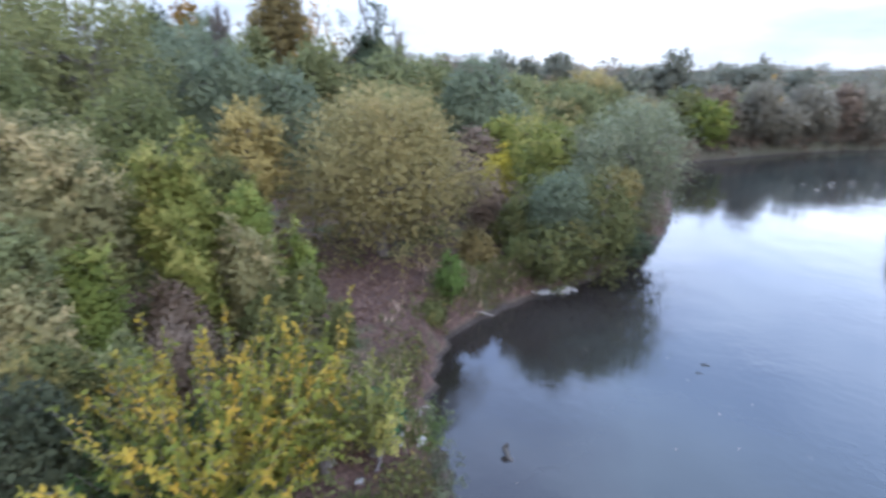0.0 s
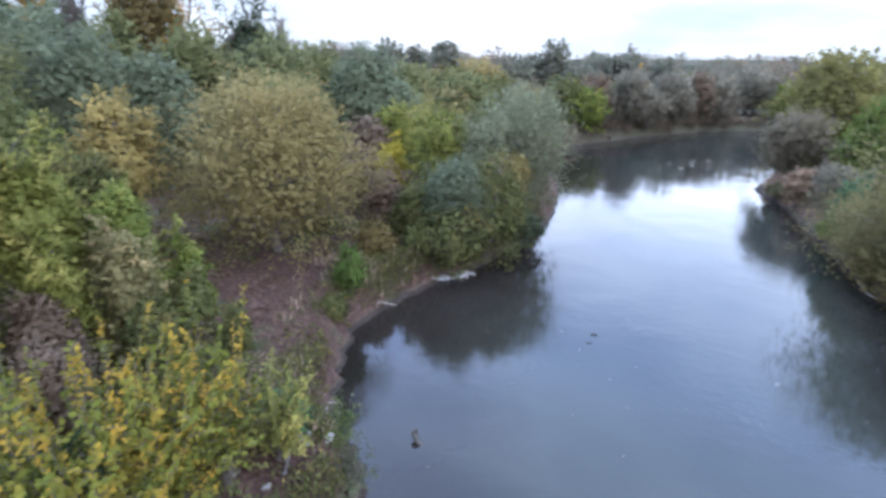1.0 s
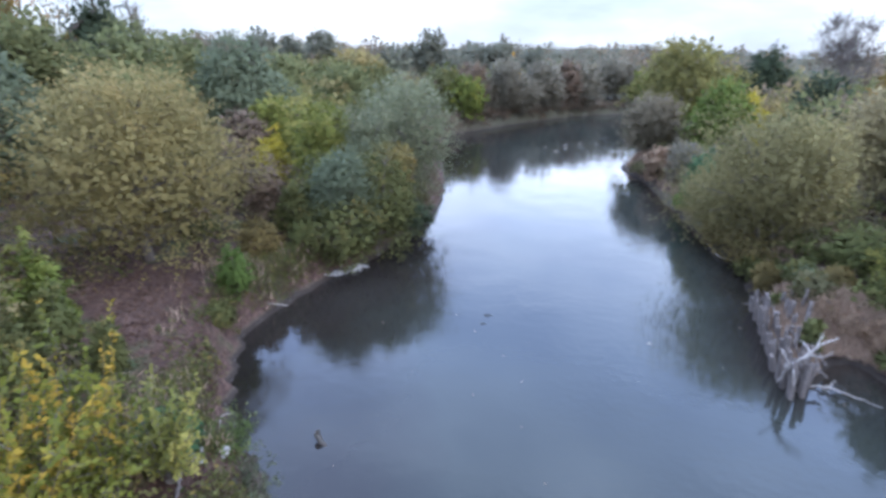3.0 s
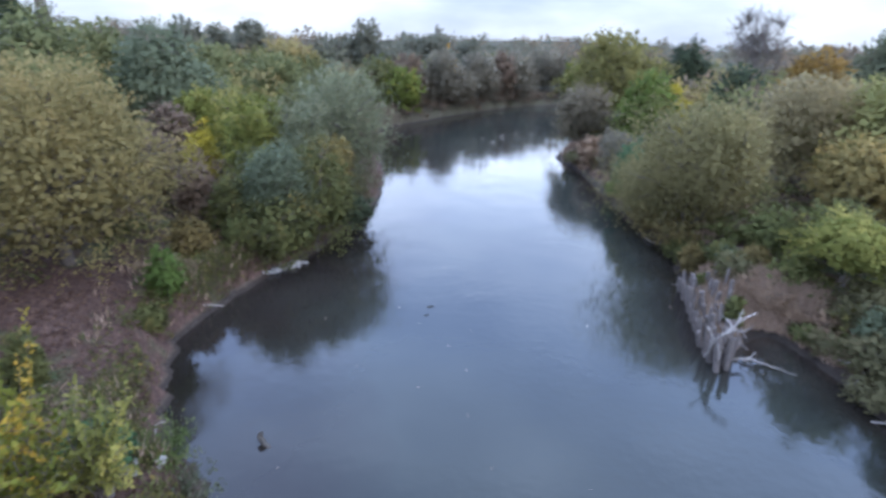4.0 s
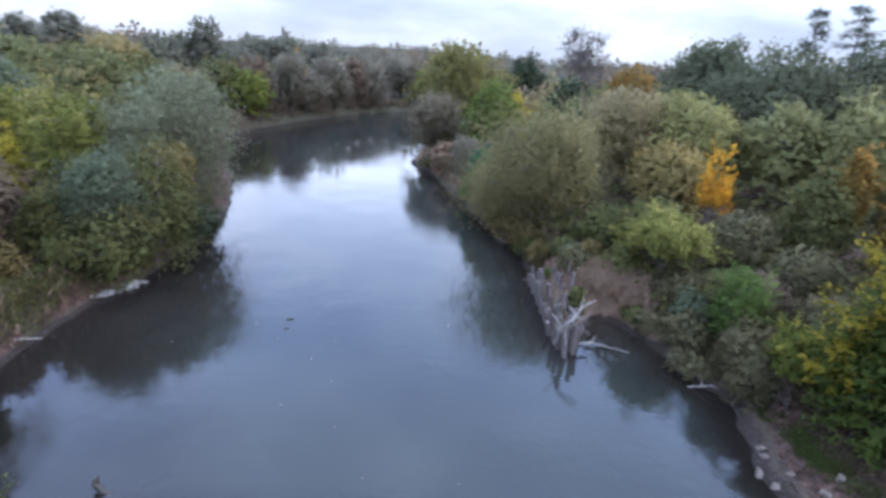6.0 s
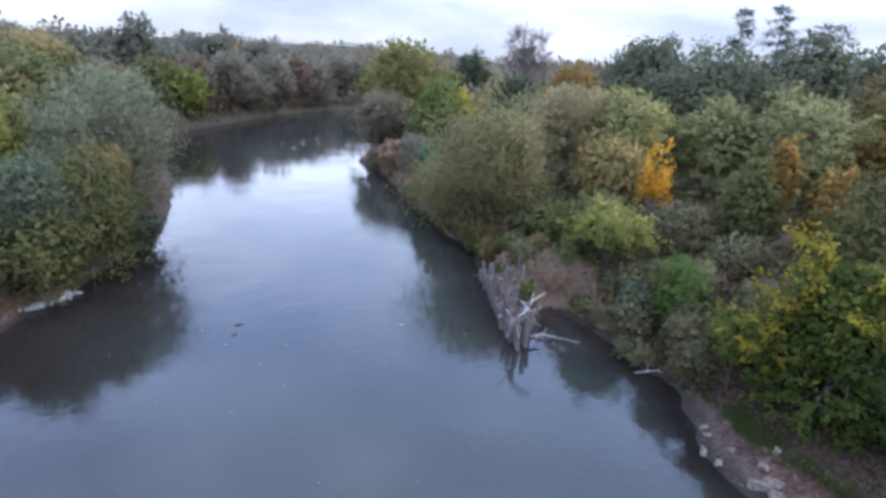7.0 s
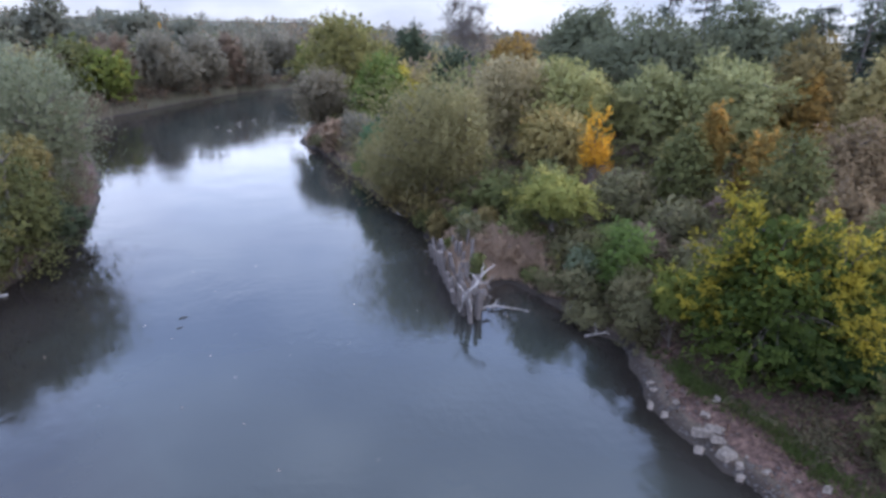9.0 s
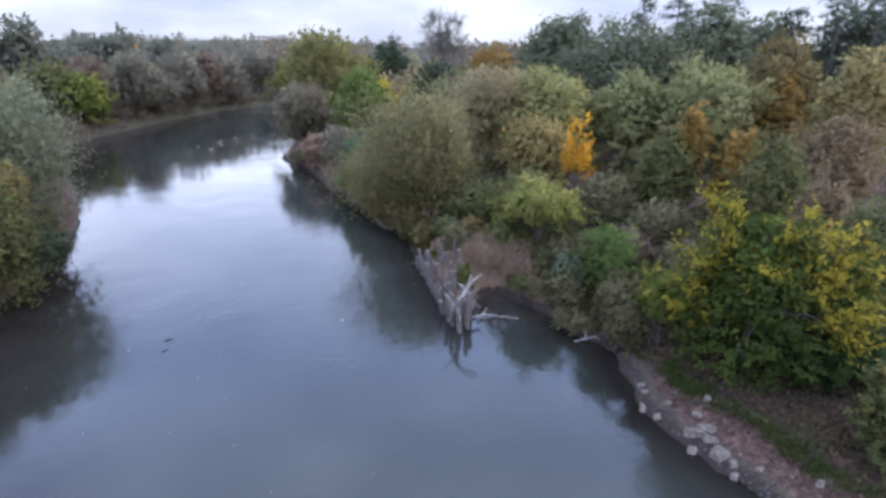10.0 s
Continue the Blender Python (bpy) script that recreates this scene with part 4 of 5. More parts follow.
plant("conifer", 45.6, 36.0, 13.6, 4.2, 0.10, "conifer", "pine", "dark pine with open crown above the wood")
plant("conifer", 47.6, 33.4, 14.8, 5.6, 0.10, "conifer", "pine", "dark pine with tiered boughs above the wood")
plant("conifer", 48.9, 31.2, 14.5, 4.6, 0.10, "conifer", "pine", "dark pine with open crown above the wood")
plant("shrub", 34.6, 27.2, 9.6, 3.9, 0.05, "round", "rust", "brown bush in the wood")
plant("shrub", 13.7, 23.3, 4.5, 3.7, 0.03, "round", "green", "dark green undergrowth bush")
plant("shrub", 16.8, 21.2, 4.7, 3.9, 0.03, "round", "greyscrub", "grey-brown bush on the slope")
plant("shrub", 17.4, 17.9, 4.1, 3.5, 0.03, "round", "greyscrub", "grey-green scrub on the slope")
plant("shrub", 15.5, 14.2, 3.6, 3.1, 0.03, "round", "greyscrub", "mauve-grey scrub on the slope")
plant("shrub", 15.0, 17.4, 3.2, 2.9, 0.03, "round", "mauve", "brownish scrub on the open slope")
plant("shrub", 9.4, 22.1, 2.4, 1.6, 0.03, "round", "greyscrub", "grey-brown scrub behind the row of posts")
plant("shrub", 11.5, 18.3, 1.0, 1.8, 0.03, "round", "greyscrub", "grey-brown scrub beside the dry grass")
plant("shrub", 11.2, 19.0, 0.3, 1.3, 0.03, "round", "olive", "low olive weeds above the inlet")


# ---- undergrowth ----
def scatter(rng, count, box, keep):
    """Places on land within the box (x0, x1, y0, y1), where keep says so."""
    x, y = rng.uniform(box[0], box[1], count), rng.uniform(box[2], box[3], count)
    s = inland(x, y)
    good = keep(x, y, s, rng.random(count))
    x, y = x[good], y[good]
    return np.stack([x, y, ground_height(x, y)], 1)


def bare(x, y):
    """The bare soil on the eroded bank."""
    a, c = x + 13.2, y - 13.3
    return ((np.abs(x + 7.4) < 0.75) & (np.abs(y - 7.3) < 1.1)) | (((0.83 * c - 0.56 * a) / 4.3) ** 2 + ((0.83 * a + 0.56 * c) / 2.3) ** 2 < 1 + 0.3 * wave(1.5 * x, 1.5 * y))


def tufts(name, label, palette, rng, places, per, height, spread, length, width, upright):
    """Low plants: sprays of leaves or blades round each place."""
    k = len(places)
    tall = height * rng.uniform(0.4, 1.25, k)
    off = rng.normal(0, 1, (k, per, 3)) * (spread, spread, 0)
    lift = rng.random((k, per)) * tall[:, None]
    at = (places[:, None] + off).reshape(-1, 3)
    at[:, 2] = ground_height(at[:, 0], at[:, 1]) - 0.02 + (lift.ravel() if not upright else 0)
    at = at[inland(at[:, 0], at[:, 1]) > 0.05]
    jitter = rng.normal(0, 1, at.shape)
    along = jitter * (0.32 if upright else 0.8) + (0, 0, 1.0 if upright else 0.25)
    size = length * (1 + 0.012 * np.hypot(at[:, 0], at[:, 1]))
    v, f, tip = leaves(rng, at, along, rng.normal(0, 0.7, at.shape) + (0, 0, 0.6), 1.0, width / length, rng.random(len(at)))
    grow = np.repeat(size, 4)[:, None]
    root = np.repeat(at, 4, 0)
    ob = new(name, mesh_of(name, root + (v - root) * grow, f, LEAF[palette], False, tip, rng.random(len(f))))
    return tagged(ob, label, "undergrowth", kind="stuff")


rng = np.random.default_rng(11)
wood_box = (-45, 45, 2, 62)
tufts("undergrowth", "brown-green low scrub covering the banks and wood floor", "scrub", rng,
      scatter(rng, 3300, wood_box, lambda x, y, s, r: (s > 0.8) & ~bare(x, y) & ((x < 0) | (y > 16) | (s > 3.2)) & (np.hypot(x, y) > 6)), 14, 0.75, 0.3, 0.13, 0.07, False)
tufts("brambles", "dark green bramble leaves among the scrub", "green", rng,
      scatter(rng, 3600, wood_box, lambda x, y, s, r: (s > 1.0) & ~bare(x, y) & (wave(x * 0.7, y * 0.7) > 0.1) & ((x < 0) | (y > 16) | (s > 3.5))), 14, 0.6, 0.3, 0.14, 0.09, False)
tufts("bank_weeds", "mixed weeds and roots hanging over the eroded bank", "olive", rng,
      scatter(rng, 30000, (-16, -4, 3, 34), lambda x, y, s, r: (s > 0.3) & (s < 1.6) & ~(bare(x, y) & (r < 0.93)) & (wave(x * 1.4, y * 1.4) > -0.35)), 9, 0.35, 0.16, 0.13, 0.06, False)
tufts("bank_grass", "green grass tufts on the bank edge", "grass", rng,
      scatter(rng, 6000, (-14, -4, 4, 30), lambda x, y, s, r: (s > 0.3) & (s < 2.4) & (wave(x * 0.9 + 4, y * 0.9) > 0.12) & (~bare(x, y) | (r < 0.08))), 8, 0.3, 0.12, 0.26, 0.02, True)
tufts("dry_grass", "tan dry grass on the banks", "drygrass", rng,
      np.vstack([scatter(rng, 7000, (-15, -7, 7, 30), lambda x, y, s, r: (s > 0.35) & (s < 3.0) & (wave(x, y) > -0.1) & (r < 0.28) & (~bare(x, y) | (r < 0.02))),
                 scatter(rng, 13000, (8, 12.5, 17.5, 24), lambda x, y, s, r: (s > 0.4) & (s < 2.6) & (r < 0.7 + 0.5 * wave(2 * x, 2 * y))),
                 scatter(rng, 3000, (4, 11, 27, 60), lambda x, y, s, r: (s > 0.5) & (s < 2.2) & (r < 0.8))]), 8, 0.4, 0.16, 0.34, 0.034, True)
tufts("green_grass", "fresh green grass strip along the stony shore", "turf", rng,
      scatter(rng, 17000, (11.3, 14.4, 4, 13), lambda x, y, s, r: (r < 0.75 * np.exp(-((x - 12.35 - 0.13 * np.maximum(9.5 - y, 0) - 0.15 * np.sin(y * 1.7)) / 0.26) ** 2) * (0.55 + 0.9 * wave(x * 1.8, y * 1.8))) & (s > 0.5)), 7, 0.14, 0.07, 0.13, 0.018, True)
tufts("dead_stalks", "brown dead stalks and low scrub on the open slope", "scrub", rng,
      scatter(rng, 2600, (12.3, 19, 3, 14), lambda x, y, s, r: (s > 1.5) & (wave(x * 1.1, y * 1.1) > -0.45)), 9, 0.35, 0.14, 0.12, 0.05, False)
tufts("bank_roots", "bare roots and dead stalks trailing down the eroded bank", "roots", rng,
      scatter(rng, 16000, (-16, -4, 5, 40), lambda x, y, s, r: (s > 0.05) & (s < 0.9) & ~bare(x, y)), 3, 0.1, 0.1, 0.42, 0.025, True)
tufts("leaf_litter", "fallen brown leaves on bare soil", "litter", rng,
      scatter(rng, 9000, (-17, 18, 3, 20), lambda x, y, s, r: (s > 0.4) & (bare(x, y) | (x > 0))), 4, 0.05, 0.25, 0.09, 0.06, False)


def gravel(name, label, rng, places, low, high, mat):
    """Loose angular bits lying on the ground."""
    k = len(places)
    six = np.array([(1, 0, 0), (0, 1, 0), (-1, 0, 0), (0, -1, 0), (0, 0, 0.7), (0, 0, -0.7)], float)
    size = rng.uniform(low, high, (k, 1, 1)) * rng.uniform(0.6, 1.3, (k, 6, 1))
    turn = rng.uniform(0, 6.28, k)
    c, sn = np.cos(turn)[:, None], np.sin(turn)[:, None]
    v = six[None] * size
    v = np.stack([v[..., 0] * c - v[..., 1] * sn, v[..., 0] * sn + v[..., 1] * c, v[..., 2]], -1) + places[:, None]
    tri = np.array([(0, 1, 4), (1, 2, 4), (2, 3, 4), (3, 0, 4), (1, 0, 5), (2, 1, 5), (3, 2, 5), (0, 3, 5)])
    return tagged(new(name, mesh_of(name, v.reshape(-1, 3), (tri[None] + np.arange(k)[:, None, None] * 6).reshape(-1, 3), mat)), label, "gravel", kind="stuff")


rng = np.random.default_rng(41)
gravel("shore_gravel", "broken stones and clods along the shore", rng,
       np.vstack([scatter(rng, 9000, (10.2, 13, 2, 14), lambda x, y, s, r: (s > -0.1) & (s < 1.0) & (r < 0.25 * (1.5 - s))), scatter(rng, 15000, (-13, -6, 6, 36), lambda x, y, s, r: (s > -0.1) & (s < 0.5) & (r < 0.8))]), 0.02, 0.06, GRAVEL)
gravel("far_gravel", "pale gravel and mud at the foot of the far bank", rng,
       scatter(rng, 16000, (-20, 12, 50, 108), lambda x, y, s, r: (s > -0.1) & (s < 0.9) & (r < 0.8) & ((x < 0) | (y > 88))), 0.06, 0.18, STONE)
gravel("soil_clods", "crumbled brown soil on the eroded bank", rng,
       np.vstack([scatter(rng, 5000, (-15, -8, 8, 18), lambda x, y, s, r: (s > 0.2) & (s < 4.5) & (r < 0.6)), scatter(rng, 9000, (-16, -4, 5, 40), lambda x, y, s, r: (s > 0.0) & (s < 0.8)), scatter(rng, 5000, (11, 17, 2, 14), lambda x, y, s, r: (s > 0.5) & (s < 5) & (r < 0.6))]), 0.025, 0.08, SOIL)


def woodland(name, label, rng, places, top, wide, per, size, palette):
    """Crowns of a wood too far off to count."""
    allv, allf, allt, allo, at = [], [], [], [], 0
    for (x, y, z), h, w in zip(places, top, wide):
        ends, out, r = crown_points(rng, np.array([x, y, z + h * 0.55]), np.array([w / 2, w / 2, h * 0.45]), per, 0.4)
        v, f, tip = leaves(rng, ends, out + rng.normal(0, 0.7, ends.shape), out * 0.6 + rng.normal(0, 0.5, ends.shape) + (0, 0, 0.6), size * w, size * w * 0.65, np.clip(r, 0, 1))
        allv.append(v)
        allf.append(f + at)
        allt.append(tip)
        allo.append(out + (0, 0, 0.5))
        at += len(v)
    ob = new(name, mesh_of(name, np.vstack(allv), np.vstack(allf), LEAF[palette], False, np.concatenate(allt), np.repeat(rng.random(len(allf)), per), np.vstack(allo), 0.2))
    return tagged(ob, label, "woodland", kind="stuff")


rng = np.random.default_rng(17)
for name, label, palette, count, lo, hi in (
    ("olive_thicket", "waist-high olive and brown bushes covering the banks", "olive", 950, 0.6, 1.9),
    ("brushy_thicket", "grey-brown leafy scrub between the trees", "scrub", 850, 0.7, 2.1),
    ("green_thicket", "dull green brambles and saplings between the trees", "green", 800, 0.6, 2.0),
    ("brown_thicket", "mauve-brown dying scrub and bracken on the slopes", "mauve", 700, 0.5, 1.5),
):
    spots = scatter(rng, count, (-50, 50, 0, 70), lambda x, y, s, r: (s > np.where(x < 0, 0.6, 0.9)) & ~bare(x, y) & ((x < 0) | (y > 17) | (s > 4.0)) & (np.hypot(x, y) > 9) & (np.abs(x) < 1.15 * y + 9) & ((s < 9) | (r < 0.5)))
    low = np.where((spots[:, 0] < 0) & (inland(spots[:, 0], spots[:, 1]) < 3), 0.5, 1.0)
    woodland(name, label, rng, spots - (0, 0, 0.1), low * rng.uniform(lo, hi, len(spots)), low * rng.uniform(1.2, 2.6, len(spots)), 100, 0.098, palette)

for name, label, palette in (("slope_scrub", "brown dying scrub covering the near slope", "mauve"), ("slope_brambles", "olive brambles covering the near slope", "olive"), ("slope_saplings", "dull green saplings covering the near slope", "green")):
    spots = scatter(rng, 200, (-26, -8, 2, 15), lambda x, y, s, r: (s > 2.2) & ~bare(x, y) & (np.hypot(x, y) > 8.5))
    woodland(name, label, rng, spots - (0, 0, 0.1), rng.uniform(0.5, 1.5, len(spots)), rng.uniform(1.0, 1.9, len(spots)), 90, 0.09, palette)

rng = np.random.default_rng(5)
spots = scatter(rng, 5000, (-22, 30, 50, 112), lambda x, y, s, r: (s > 0.1) & (s < 3.5) & (r < 0.8) & ((x < 0) | (y > 90)))
woodland("far_brush", "grey-mauve brush along the foot of the far bank", rng, spots - (0, 0, 0.1), rng.uniform(0.6, 1.9, len(spots)) * np.where(inland(spots[:, 0], spots[:, 1]) < 1, 1.05, 1), rng.uniform(1.4, 3.0, len(spots)), 45, 0.13, "mauve")
spots = scatter(rng, 900, (-110, 110, 25, 150), lambda x, y, s, r: (s > 4) & (np.hypot(x, y) > 46) & (np.abs(x) < 1.1 * y + 10))
for name, label, palette, some in (("mid_wood", "mixed green trees filling the flood plain", "dullgreen", spots[::3]), ("mid_brown_wood", "brown autumn trees filling the flood plain", "farbrown", spots[1::3]),
                                   ("mid_olive_wood", "olive autumn trees filling the flood plain", "gold", spots[2::3])):
    woodland(name, label, rng, some, rng.uniform(4, 6.8, len(some)), rng.uniform(4, 7.5, len(some)), 170, 0.088, palette)
spots = scatter(rng, 2000, (-420, 420, 70, 480), lambda x, y, s, r: (s > 8) & (np.hypot(x, y) > 120) & (np.abs(x) < 1.15 * y) & (r < 170 / np.hypot(x, y)))
# the green wood's leaf colour includes distance haze
for name, label, palette, some in (("far_wood", "distant green woods on the horizon with haze in their colour", "far", spots[::2]), ("far_brown_wood", "hazy distant woods turning brown", "farbrown", spots[1::2])):
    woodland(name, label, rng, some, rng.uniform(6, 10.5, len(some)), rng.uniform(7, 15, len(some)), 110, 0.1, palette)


# ---- old timber piles, driftwood and stones ----
def pile(x, y, high, girth, lean):
    rng = np.random.default_rng(int(x * 1000 + y * 100))
    k = np.linspace(0, 1, 6)
    path = np.stack([x + lean[0] * k, y + lean[1] * k, -0.5 + (high + 0.5) * k], 1)
    v, f = tube(path, girth * np.array([1.05, 1.0, 1.02, 0.97, 0.93, 0.8]) * rng.uniform(0.94, 1.06, 6), 9)
    cap = np.array([[*path[-1][:2], high + rng.uniform(-0.04, 0.05)]])
    top = np.arange(9) + 45
    v[top, 2] += rng.normal(0, 0.035, 9)
    lid = np.stack([top, np.roll(top, -1), np.full(9, 54), np.full(9, 54)], 1)
    me = bpy.data.meshes.new("timber_post")
    me.from_pydata(np.vstack([v, cap]).tolist(), [], f.tolist() + [q[:3] for q in lid.tolist()])
    me.materials.append(PILE_WOOD)
    return tagged(new("timber_post", me), "weathered grey timber post standing in the shallows", "timber post", "row of old posts")


rng = np.random.default_rng(21)
for k in range(58):
    along = (k // 4 + rng.uniform(-0.3, 0.3)) / 14
    row = k % 4
    wide = 0.16 + 0.24 * min(along * 2.5, 1)
    px, py = 7.2 + 0.7 * along + row * wide + rng.normal(0, 0.06), 16.75 + 6.4 * along + rng.normal(0, 0.12)
    rise = max(float(ground_height(px, py)), 0.0)
    out_lean = (-0.16 - 0.1 * rng.random(), rng.normal(-0.06, 0.12)) if row < 2 else (rng.normal(0, 0.1), rng.normal(-0.05, 0.1))
    pile(px, py, rise + rng.uniform(0.55, 1.15) * (1.15 if along < 0.12 else 1.0), rng.uniform(0.07, 0.12), out_lean)


def branchy(name, label, mat, limbs, category="driftwood"):
    """Driftwood: limbs as (points, thick end, thin end); the first is the stem."""
    thing = new(name)
    thing.location = limbs[0][0][0]
    o = np.array(limbs[0][0][0])
    for i, (points, thick, thin) in enumerate(limbs):
        p = rounded3(points) - o
        p[1:] += np.random.default_rng(i + int(abs(o[1]) * 10)).normal(0, 0.3 * thick + 0.006, p[1:].shape)
        part("stem" if i == 0 else "branch", mesh_of("limb", *tube(p, np.linspace(thick, thin, len(p)), 7), mat, True), thing)
    return tagged(thing, label, category)


def rounded3(points, steps=4):
    p = np.array(points, float)
    k = np.linspace(0, len(p) - 1, (len(p) - 1) * steps + 1)
    out = np.stack([np.interp(k, np.arange(len(p)), p[:, i]) for i in range(3)], 1)
    out[1:-1] = 0.25 * out[:-2] + 0.5 * out[1:-1] + 0.25 * out[2:]
    return out


branchy("driftwood_snag", "bleached white driftwood snag lodged on the posts", DRIFTWOOD, [
    ([(6.95, 17.0, 0.3), (7.0, 16.85, 0.7), (7.1, 16.65, 1.2), (7.42, 16.6, 1.68), (7.7, 16.68, 1.95), (8.15, 16.8, 2.2)], 0.035, 0.025),
    ([(6.98, 16.85, 0.95), (7.2, 16.58, 1.38), (7.48, 16.55, 1.7)], 0.045, 0.04),
    ([(7.38, 16.57, 1.62), (7.62, 16.5, 1.62), (7.8, 16.42, 1.72), (7.95, 16.4, 1.9)], 0.03, 0.01),
    ([(7.55, 16.6, 1.82), (7.72, 16.8, 2.05), (7.85, 17.1, 2.15)], 0.03, 0.01),
    ([(7.05, 16.7, 1.1), (6.85, 16.75, 1.45), (6.72, 16.85, 1.6)], 0.03, 0.015),
    ([(7.15, 16.6, 1.3), (7.1, 16.45, 1.0), (7.16, 16.35, 0.6)], 0.035, 0.012),
    ([(7.45, 16.6, 1.7), (7.35, 16.9, 1.85), (7.3, 17.2, 1.8)], 0.03, 0.01),
])
for k in range(14):
    x, y, a = rng.uniform(7.5, 8.4), rng.uniform(17.2, 22.5), rng.uniform(0.6, 2.4)
    z = max(float(ground_height(x, y)), 0.0) + rng.uniform(0.35, 0.9)
    d = rng.uniform(0.25, 0.5)
    branchy("dead_stick", "grey dead stick caught among the posts", PILE_WOOD, [
        ([(x - d * math.cos(a), y - d * math.sin(a), z - 0.15), (x, y, z + 0.08), (x + d * math.cos(a), y + d * math.sin(a), z + rng.uniform(-0.1, 0.3))], 0.035, 0.012)])
branchy("drift_branch", "bleached branch lying in the shallow water", DRIFTWOOD, [
    ([(8.15, 17.5, 0.02), (8.5, 17.4, 0.14), (8.9, 17.25, 0.12), (9.35, 17.05, 0.07), (9.85, 16.85, 0.0)], 0.035, 0.015),
    ([(8.5, 17.4, 0.14), (8.75, 17.5, 0.28), (8.85, 17.7, 0.3)], 0.03, 0.012),
    ([(8.35, 17.45, 0.1), (8.3, 17.2, 0.16), (8.45, 17.05, 0.2)], 0.03, 0.012),
])
branchy("fallen_log", "pale dead log lying on the bank", DRIFTWOOD, [([(11.3, 17.25, 0.5), (11.5, 16.9, 0.55), (11.68, 16.5, 0.5)], 0.035, 0.025)])
branchy("dead_branch", "pale forked branch at the water's edge", DRIFTWOOD, [([(11.2, 16.35, 0.15), (11.35, 16.2, 0.3), (11.5, 16.1, 0.35)], 0.02, 0.012), ([(11.35, 16.2, 0.3), (11.4, 16.35, 0.55)], 0.014, 0.008)])
branchy("shore_branch", "bare branches washed against the shore", DRIFTWOOD, [([(7.7, 31.5, 0.12), (7.85, 29.5, 0.12), (8.55, 29.15, 0.14)], 0.045, 0.025)])
branchy("snagged_branches", "bleached twigs caught at the waterline", DRIFTWOOD, [
    ([(10.95, 14.6, 0.0), (11.3, 14.4, 0.15), (11.7, 14.3, 0.25)], 0.02, 0.01), ([(11.3, 14.4, 0.15), (11.4, 14.6, 0.3), (11.42, 14.75, 0.42)], 0.012, 0.007),
    ([(11.2, 14.45, 0.15), (11.45, 14.2, 0.3), (11.6, 14.0, 0.3)], 0.015, 0.008)])
branchy("shore_stick", "pale stick jutting from the bank into the water", DRIFTWOOD, [([(-11.45, 17.4, 0.35), (-11.2, 17.65, 0.25), (-10.95, 18.1, 0.02)], 0.035, 0.02)])
branchy("bank_log", "weathered dead log on the bank slope", PILE_WOOD, [([(-7.6, 7.7, 1.46), (-7.38, 7.35, 1.45), (-7.18, 7.0, 1.45)], 0.05, 0.04), ([(-7.5, 8.05, 1.48), (-7.8, 7.8, 1.52), (-8.1, 7.5, 1.5)], 0.035, 0.025)])
branchy("drift_twigs", "white driftwood twigs at the muddy shore", DRIFTWOOD, [([(-9.2, 11.0, 0.25), (-8.95, 10.75, 0.3), (-8.75, 10.45, 0.2)], 0.035, 0.02), ([(-8.95, 10.75, 0.3), (-8.68, 10.85, 0.4)], 0.025, 0.012)])
branchy("floating_stick", "dark stub of sunken wood breaking the surface", WET_WOOD, [([(-6.14, 10.92, 0.24), (-6.0, 10.85, 0.12), (-5.75, 10.7, -0.12)], 0.085, 0.07), ([(-6.1, 10.9, 0.2), (-6.02, 10.98, 0.34)], 0.025, 0.012)])


def stone(x, y, z, size, label, group):
    rng = np.random.default_rng(int(abs(x) * 913 + abs(y) * 57))
    bm = bmesh.new()
    bmesh.ops.create_cube(bm, size=1.5)
    spin = Euler((rng.uniform(-0.35, 0.35), rng.uniform(-0.35, 0.35), rng.uniform(0, 6.28))).to_matrix()
    shape = Vector((size * rng.uniform(0.6, 0.85), size * rng.uniform(0.42, 0.65), size * rng.uniform(0.3, 0.5)))
    for v in bm.verts:
        v.co = Vector((c + rng.normal(0, 0.2)) * (0.75 if v.co[2] > 0 and k < 2 else 1) for k, c in enumerate(v.co))
    bmesh.ops.bevel(bm, geom=bm.edges[:], offset=0.1, segments=1, affect="EDGES")
    for v in bm.verts:
        v.co = spin @ Vector((v.co[0] * shape[0], v.co[1] * shape[1], v.co[2] * shape[2])) * (1 + rng.normal(0, 0.025))
    me = bpy.data.meshes.new("stone")
    bm.to_mesh(me)
    bm.free()
    me.materials.append(WHITE_STONE if "whit" in label else STONE)
    ob = new("stone", me)
    ob.location = (x, y, z)
    return tagged(ob, label, "stone", group)


shore = "angular pale stone on the muddy shore"
for x, y, size in ((11.26, 11.35, 0.3), (11.15, 11.05, 0.26), (10.6, 10.5, 0.3), (10.65, 9.95, 0.28), (11.05, 9.02, 0.62), (11.2, 8.64, 0.5), (10.6, 8.58, 0.36), (11.06, 8.11, 0.6),
                   (11.48, 8.82, 0.42), (11.34, 9.0, 0.36), (11.51, 9.4, 0.3), (12.15, 9.65, 0.34), (11.1, 7.71, 0.3), (10.85, 7.44, 0.3), (12.22, 6.29, 0.26), (11.25, 10.2, 0.22)):
    stone(x, y, max(float(ground_height(x, y)), 0.0) + 0.05, size * 0.75, shore, "stones along the shore")
branchy("floating_twig", "dark twig drifting on the river", WET_WOOD, [([(-3.0, 19.5, 0.0), (-2.85, 19.6, 0.03), (-2.7, 19.62, 0.0)], 0.03, 0.015)])
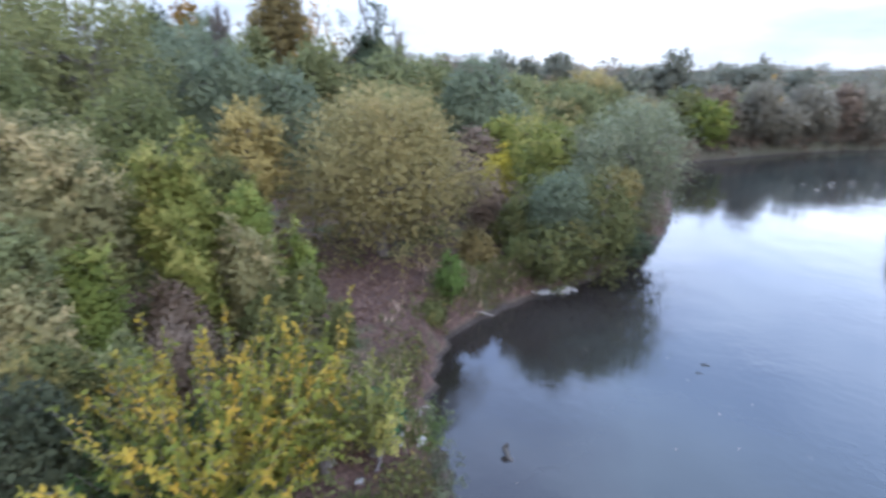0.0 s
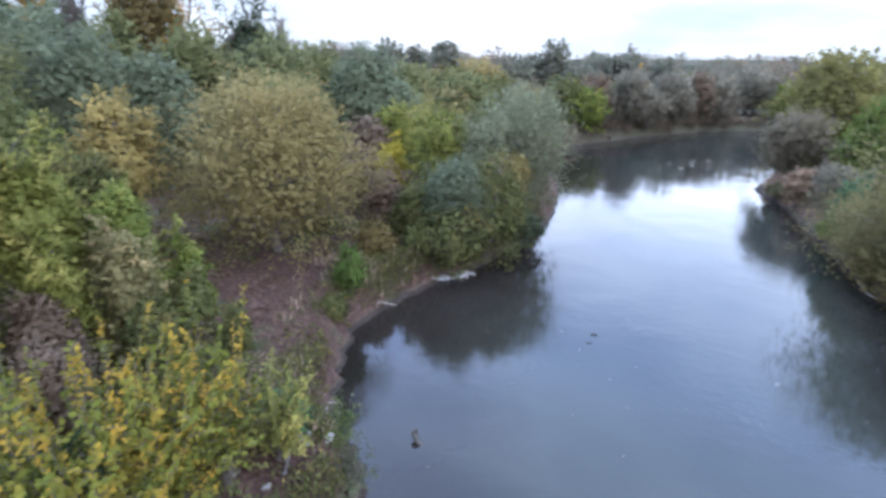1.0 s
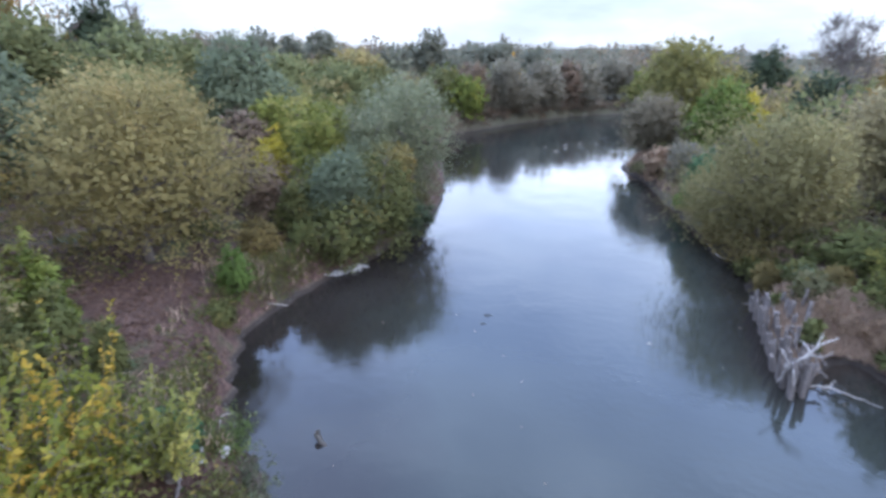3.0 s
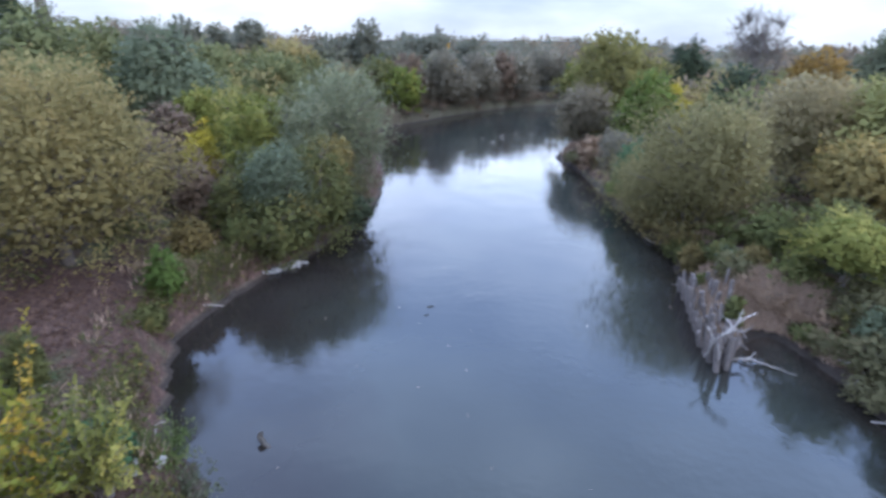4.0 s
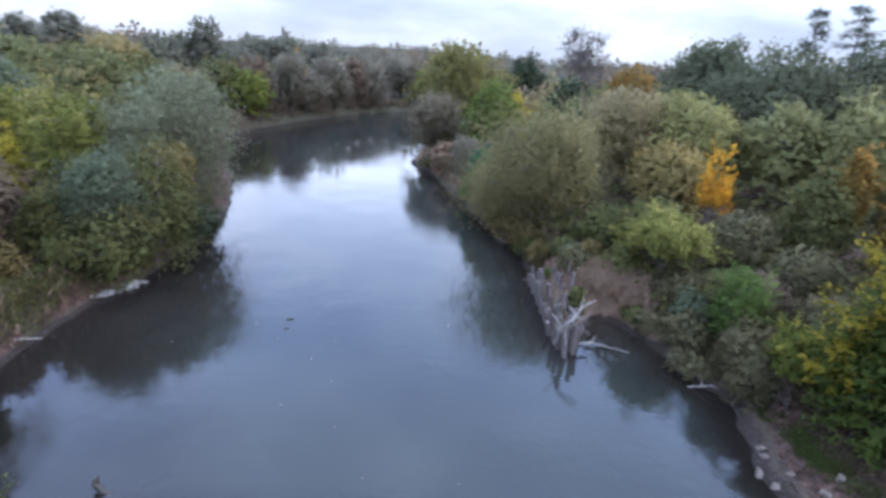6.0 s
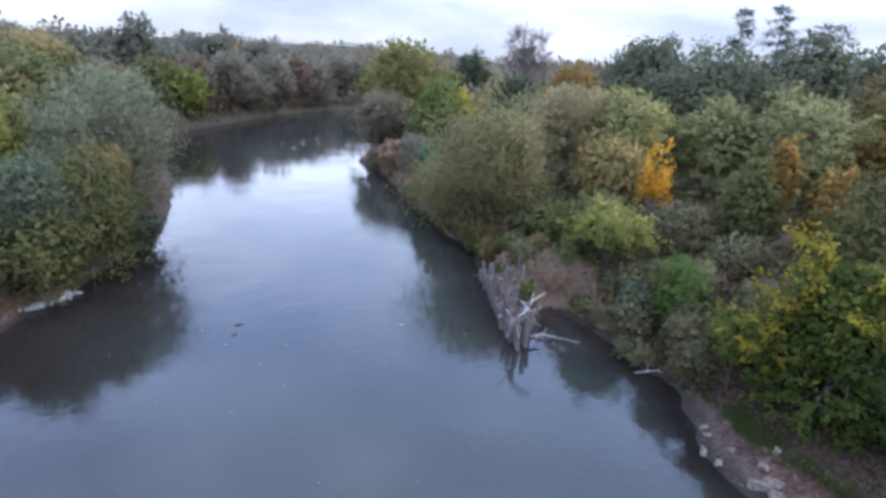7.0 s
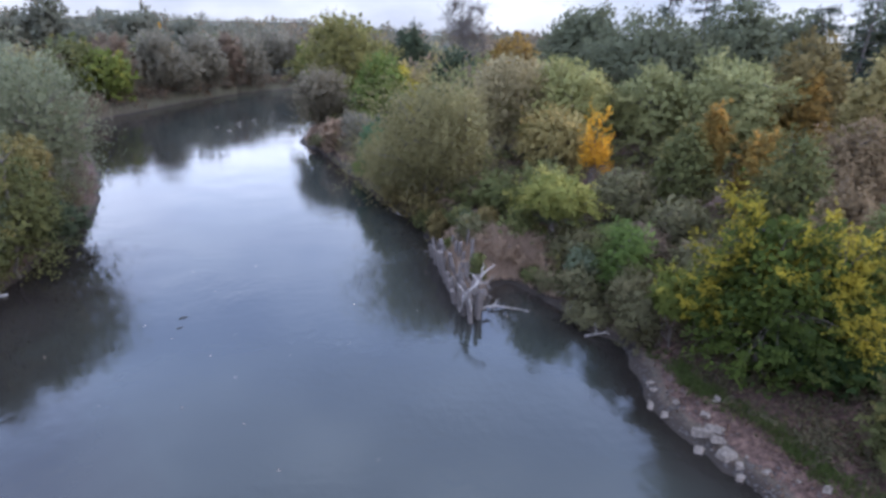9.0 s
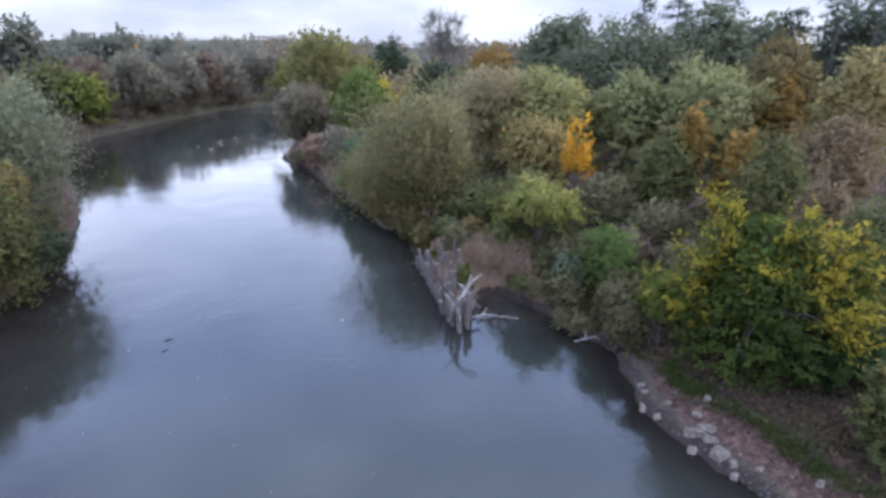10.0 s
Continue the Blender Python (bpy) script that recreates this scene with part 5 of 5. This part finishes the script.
branchy("floating_twig", "dark twig drifting on the river", WET_WOOD, [([(-3.0, 18.75, 0.0), (-2.9, 18.85, 0.02), (-2.8, 18.85, 0.0)], 0.025, 0.012)])
rng = np.random.default_rng(8)
flecks = np.stack([rng.uniform(-7, 9, 26), rng.uniform(8, 30, 26), np.full(26, 0.006)], 1)
flecks = flecks[inland(flecks[:, 0], flecks[:, 1]) < -0.8]
v, f, tip = leaves(rng, flecks, rng.normal(0, 1, flecks.shape) * (1, 1, 0), np.tile((0.0, 0.0, 1.0), (len(flecks), 1)), 0.07, 0.04, rng.random(len(flecks)))
v[:, 2] = np.maximum(v[:, 2], 0.004)
tagged(new("floating_leaves", mesh_of("floating_leaves", v, f, LEAF["drygrass"], False, tip, rng.random(len(f)))), "pale fallen leaves drifting on the river", "leaves", kind="stuff")
rng = np.random.default_rng(8)
for k in range(40):
    y = rng.uniform(2.5, 7.9) if k < 34 else rng.uniform(8, 13)
    x = 10.95 + (7.2 - y) * 0.05 + abs(rng.normal(0, 0.4)) + (0.0 if y < 8 else 0.1)
    if inland(x, y) > -0.12:
        stone(x, y, max(float(ground_height(x, y)), 0.0) + 0.02, rng.uniform(0.07, 0.2), shore, "stones along the shore")
for k in range(26):
    a = rng.random() ** 1.4
    x, y = -10.72 + 1.05 * a + rng.normal(0, 0.15), 21.1 + 1.9 * a
    stone(x, y, max(float(ground_height(x, y)), 0.0) + 0.08, rng.uniform(0.08, 0.34), "whitish stone at the foot of the bank", "stones under the willow")
for k in range(9):
    x, y = rng.uniform(-8.2, -6.9), rng.uniform(6.5, 8.6)
    if inland(x, y) > 0:
        stone(x, y, float(ground_height(x, y)) + 0.02, rng.uniform(0.12, 0.25), "whitish stone on the eroded bank", "stones on the eroded bank")
for k in range(12):
    a = rng.uniform(0, 1)
    stone(-3.5 + 9 * a + rng.normal(0, 1.2), 62 + 12 * a + rng.normal(0, 2.2), -0.03, rng.uniform(0.2, 0.55), "pale stone breaking the shallow riffle", "stones in the riffle")
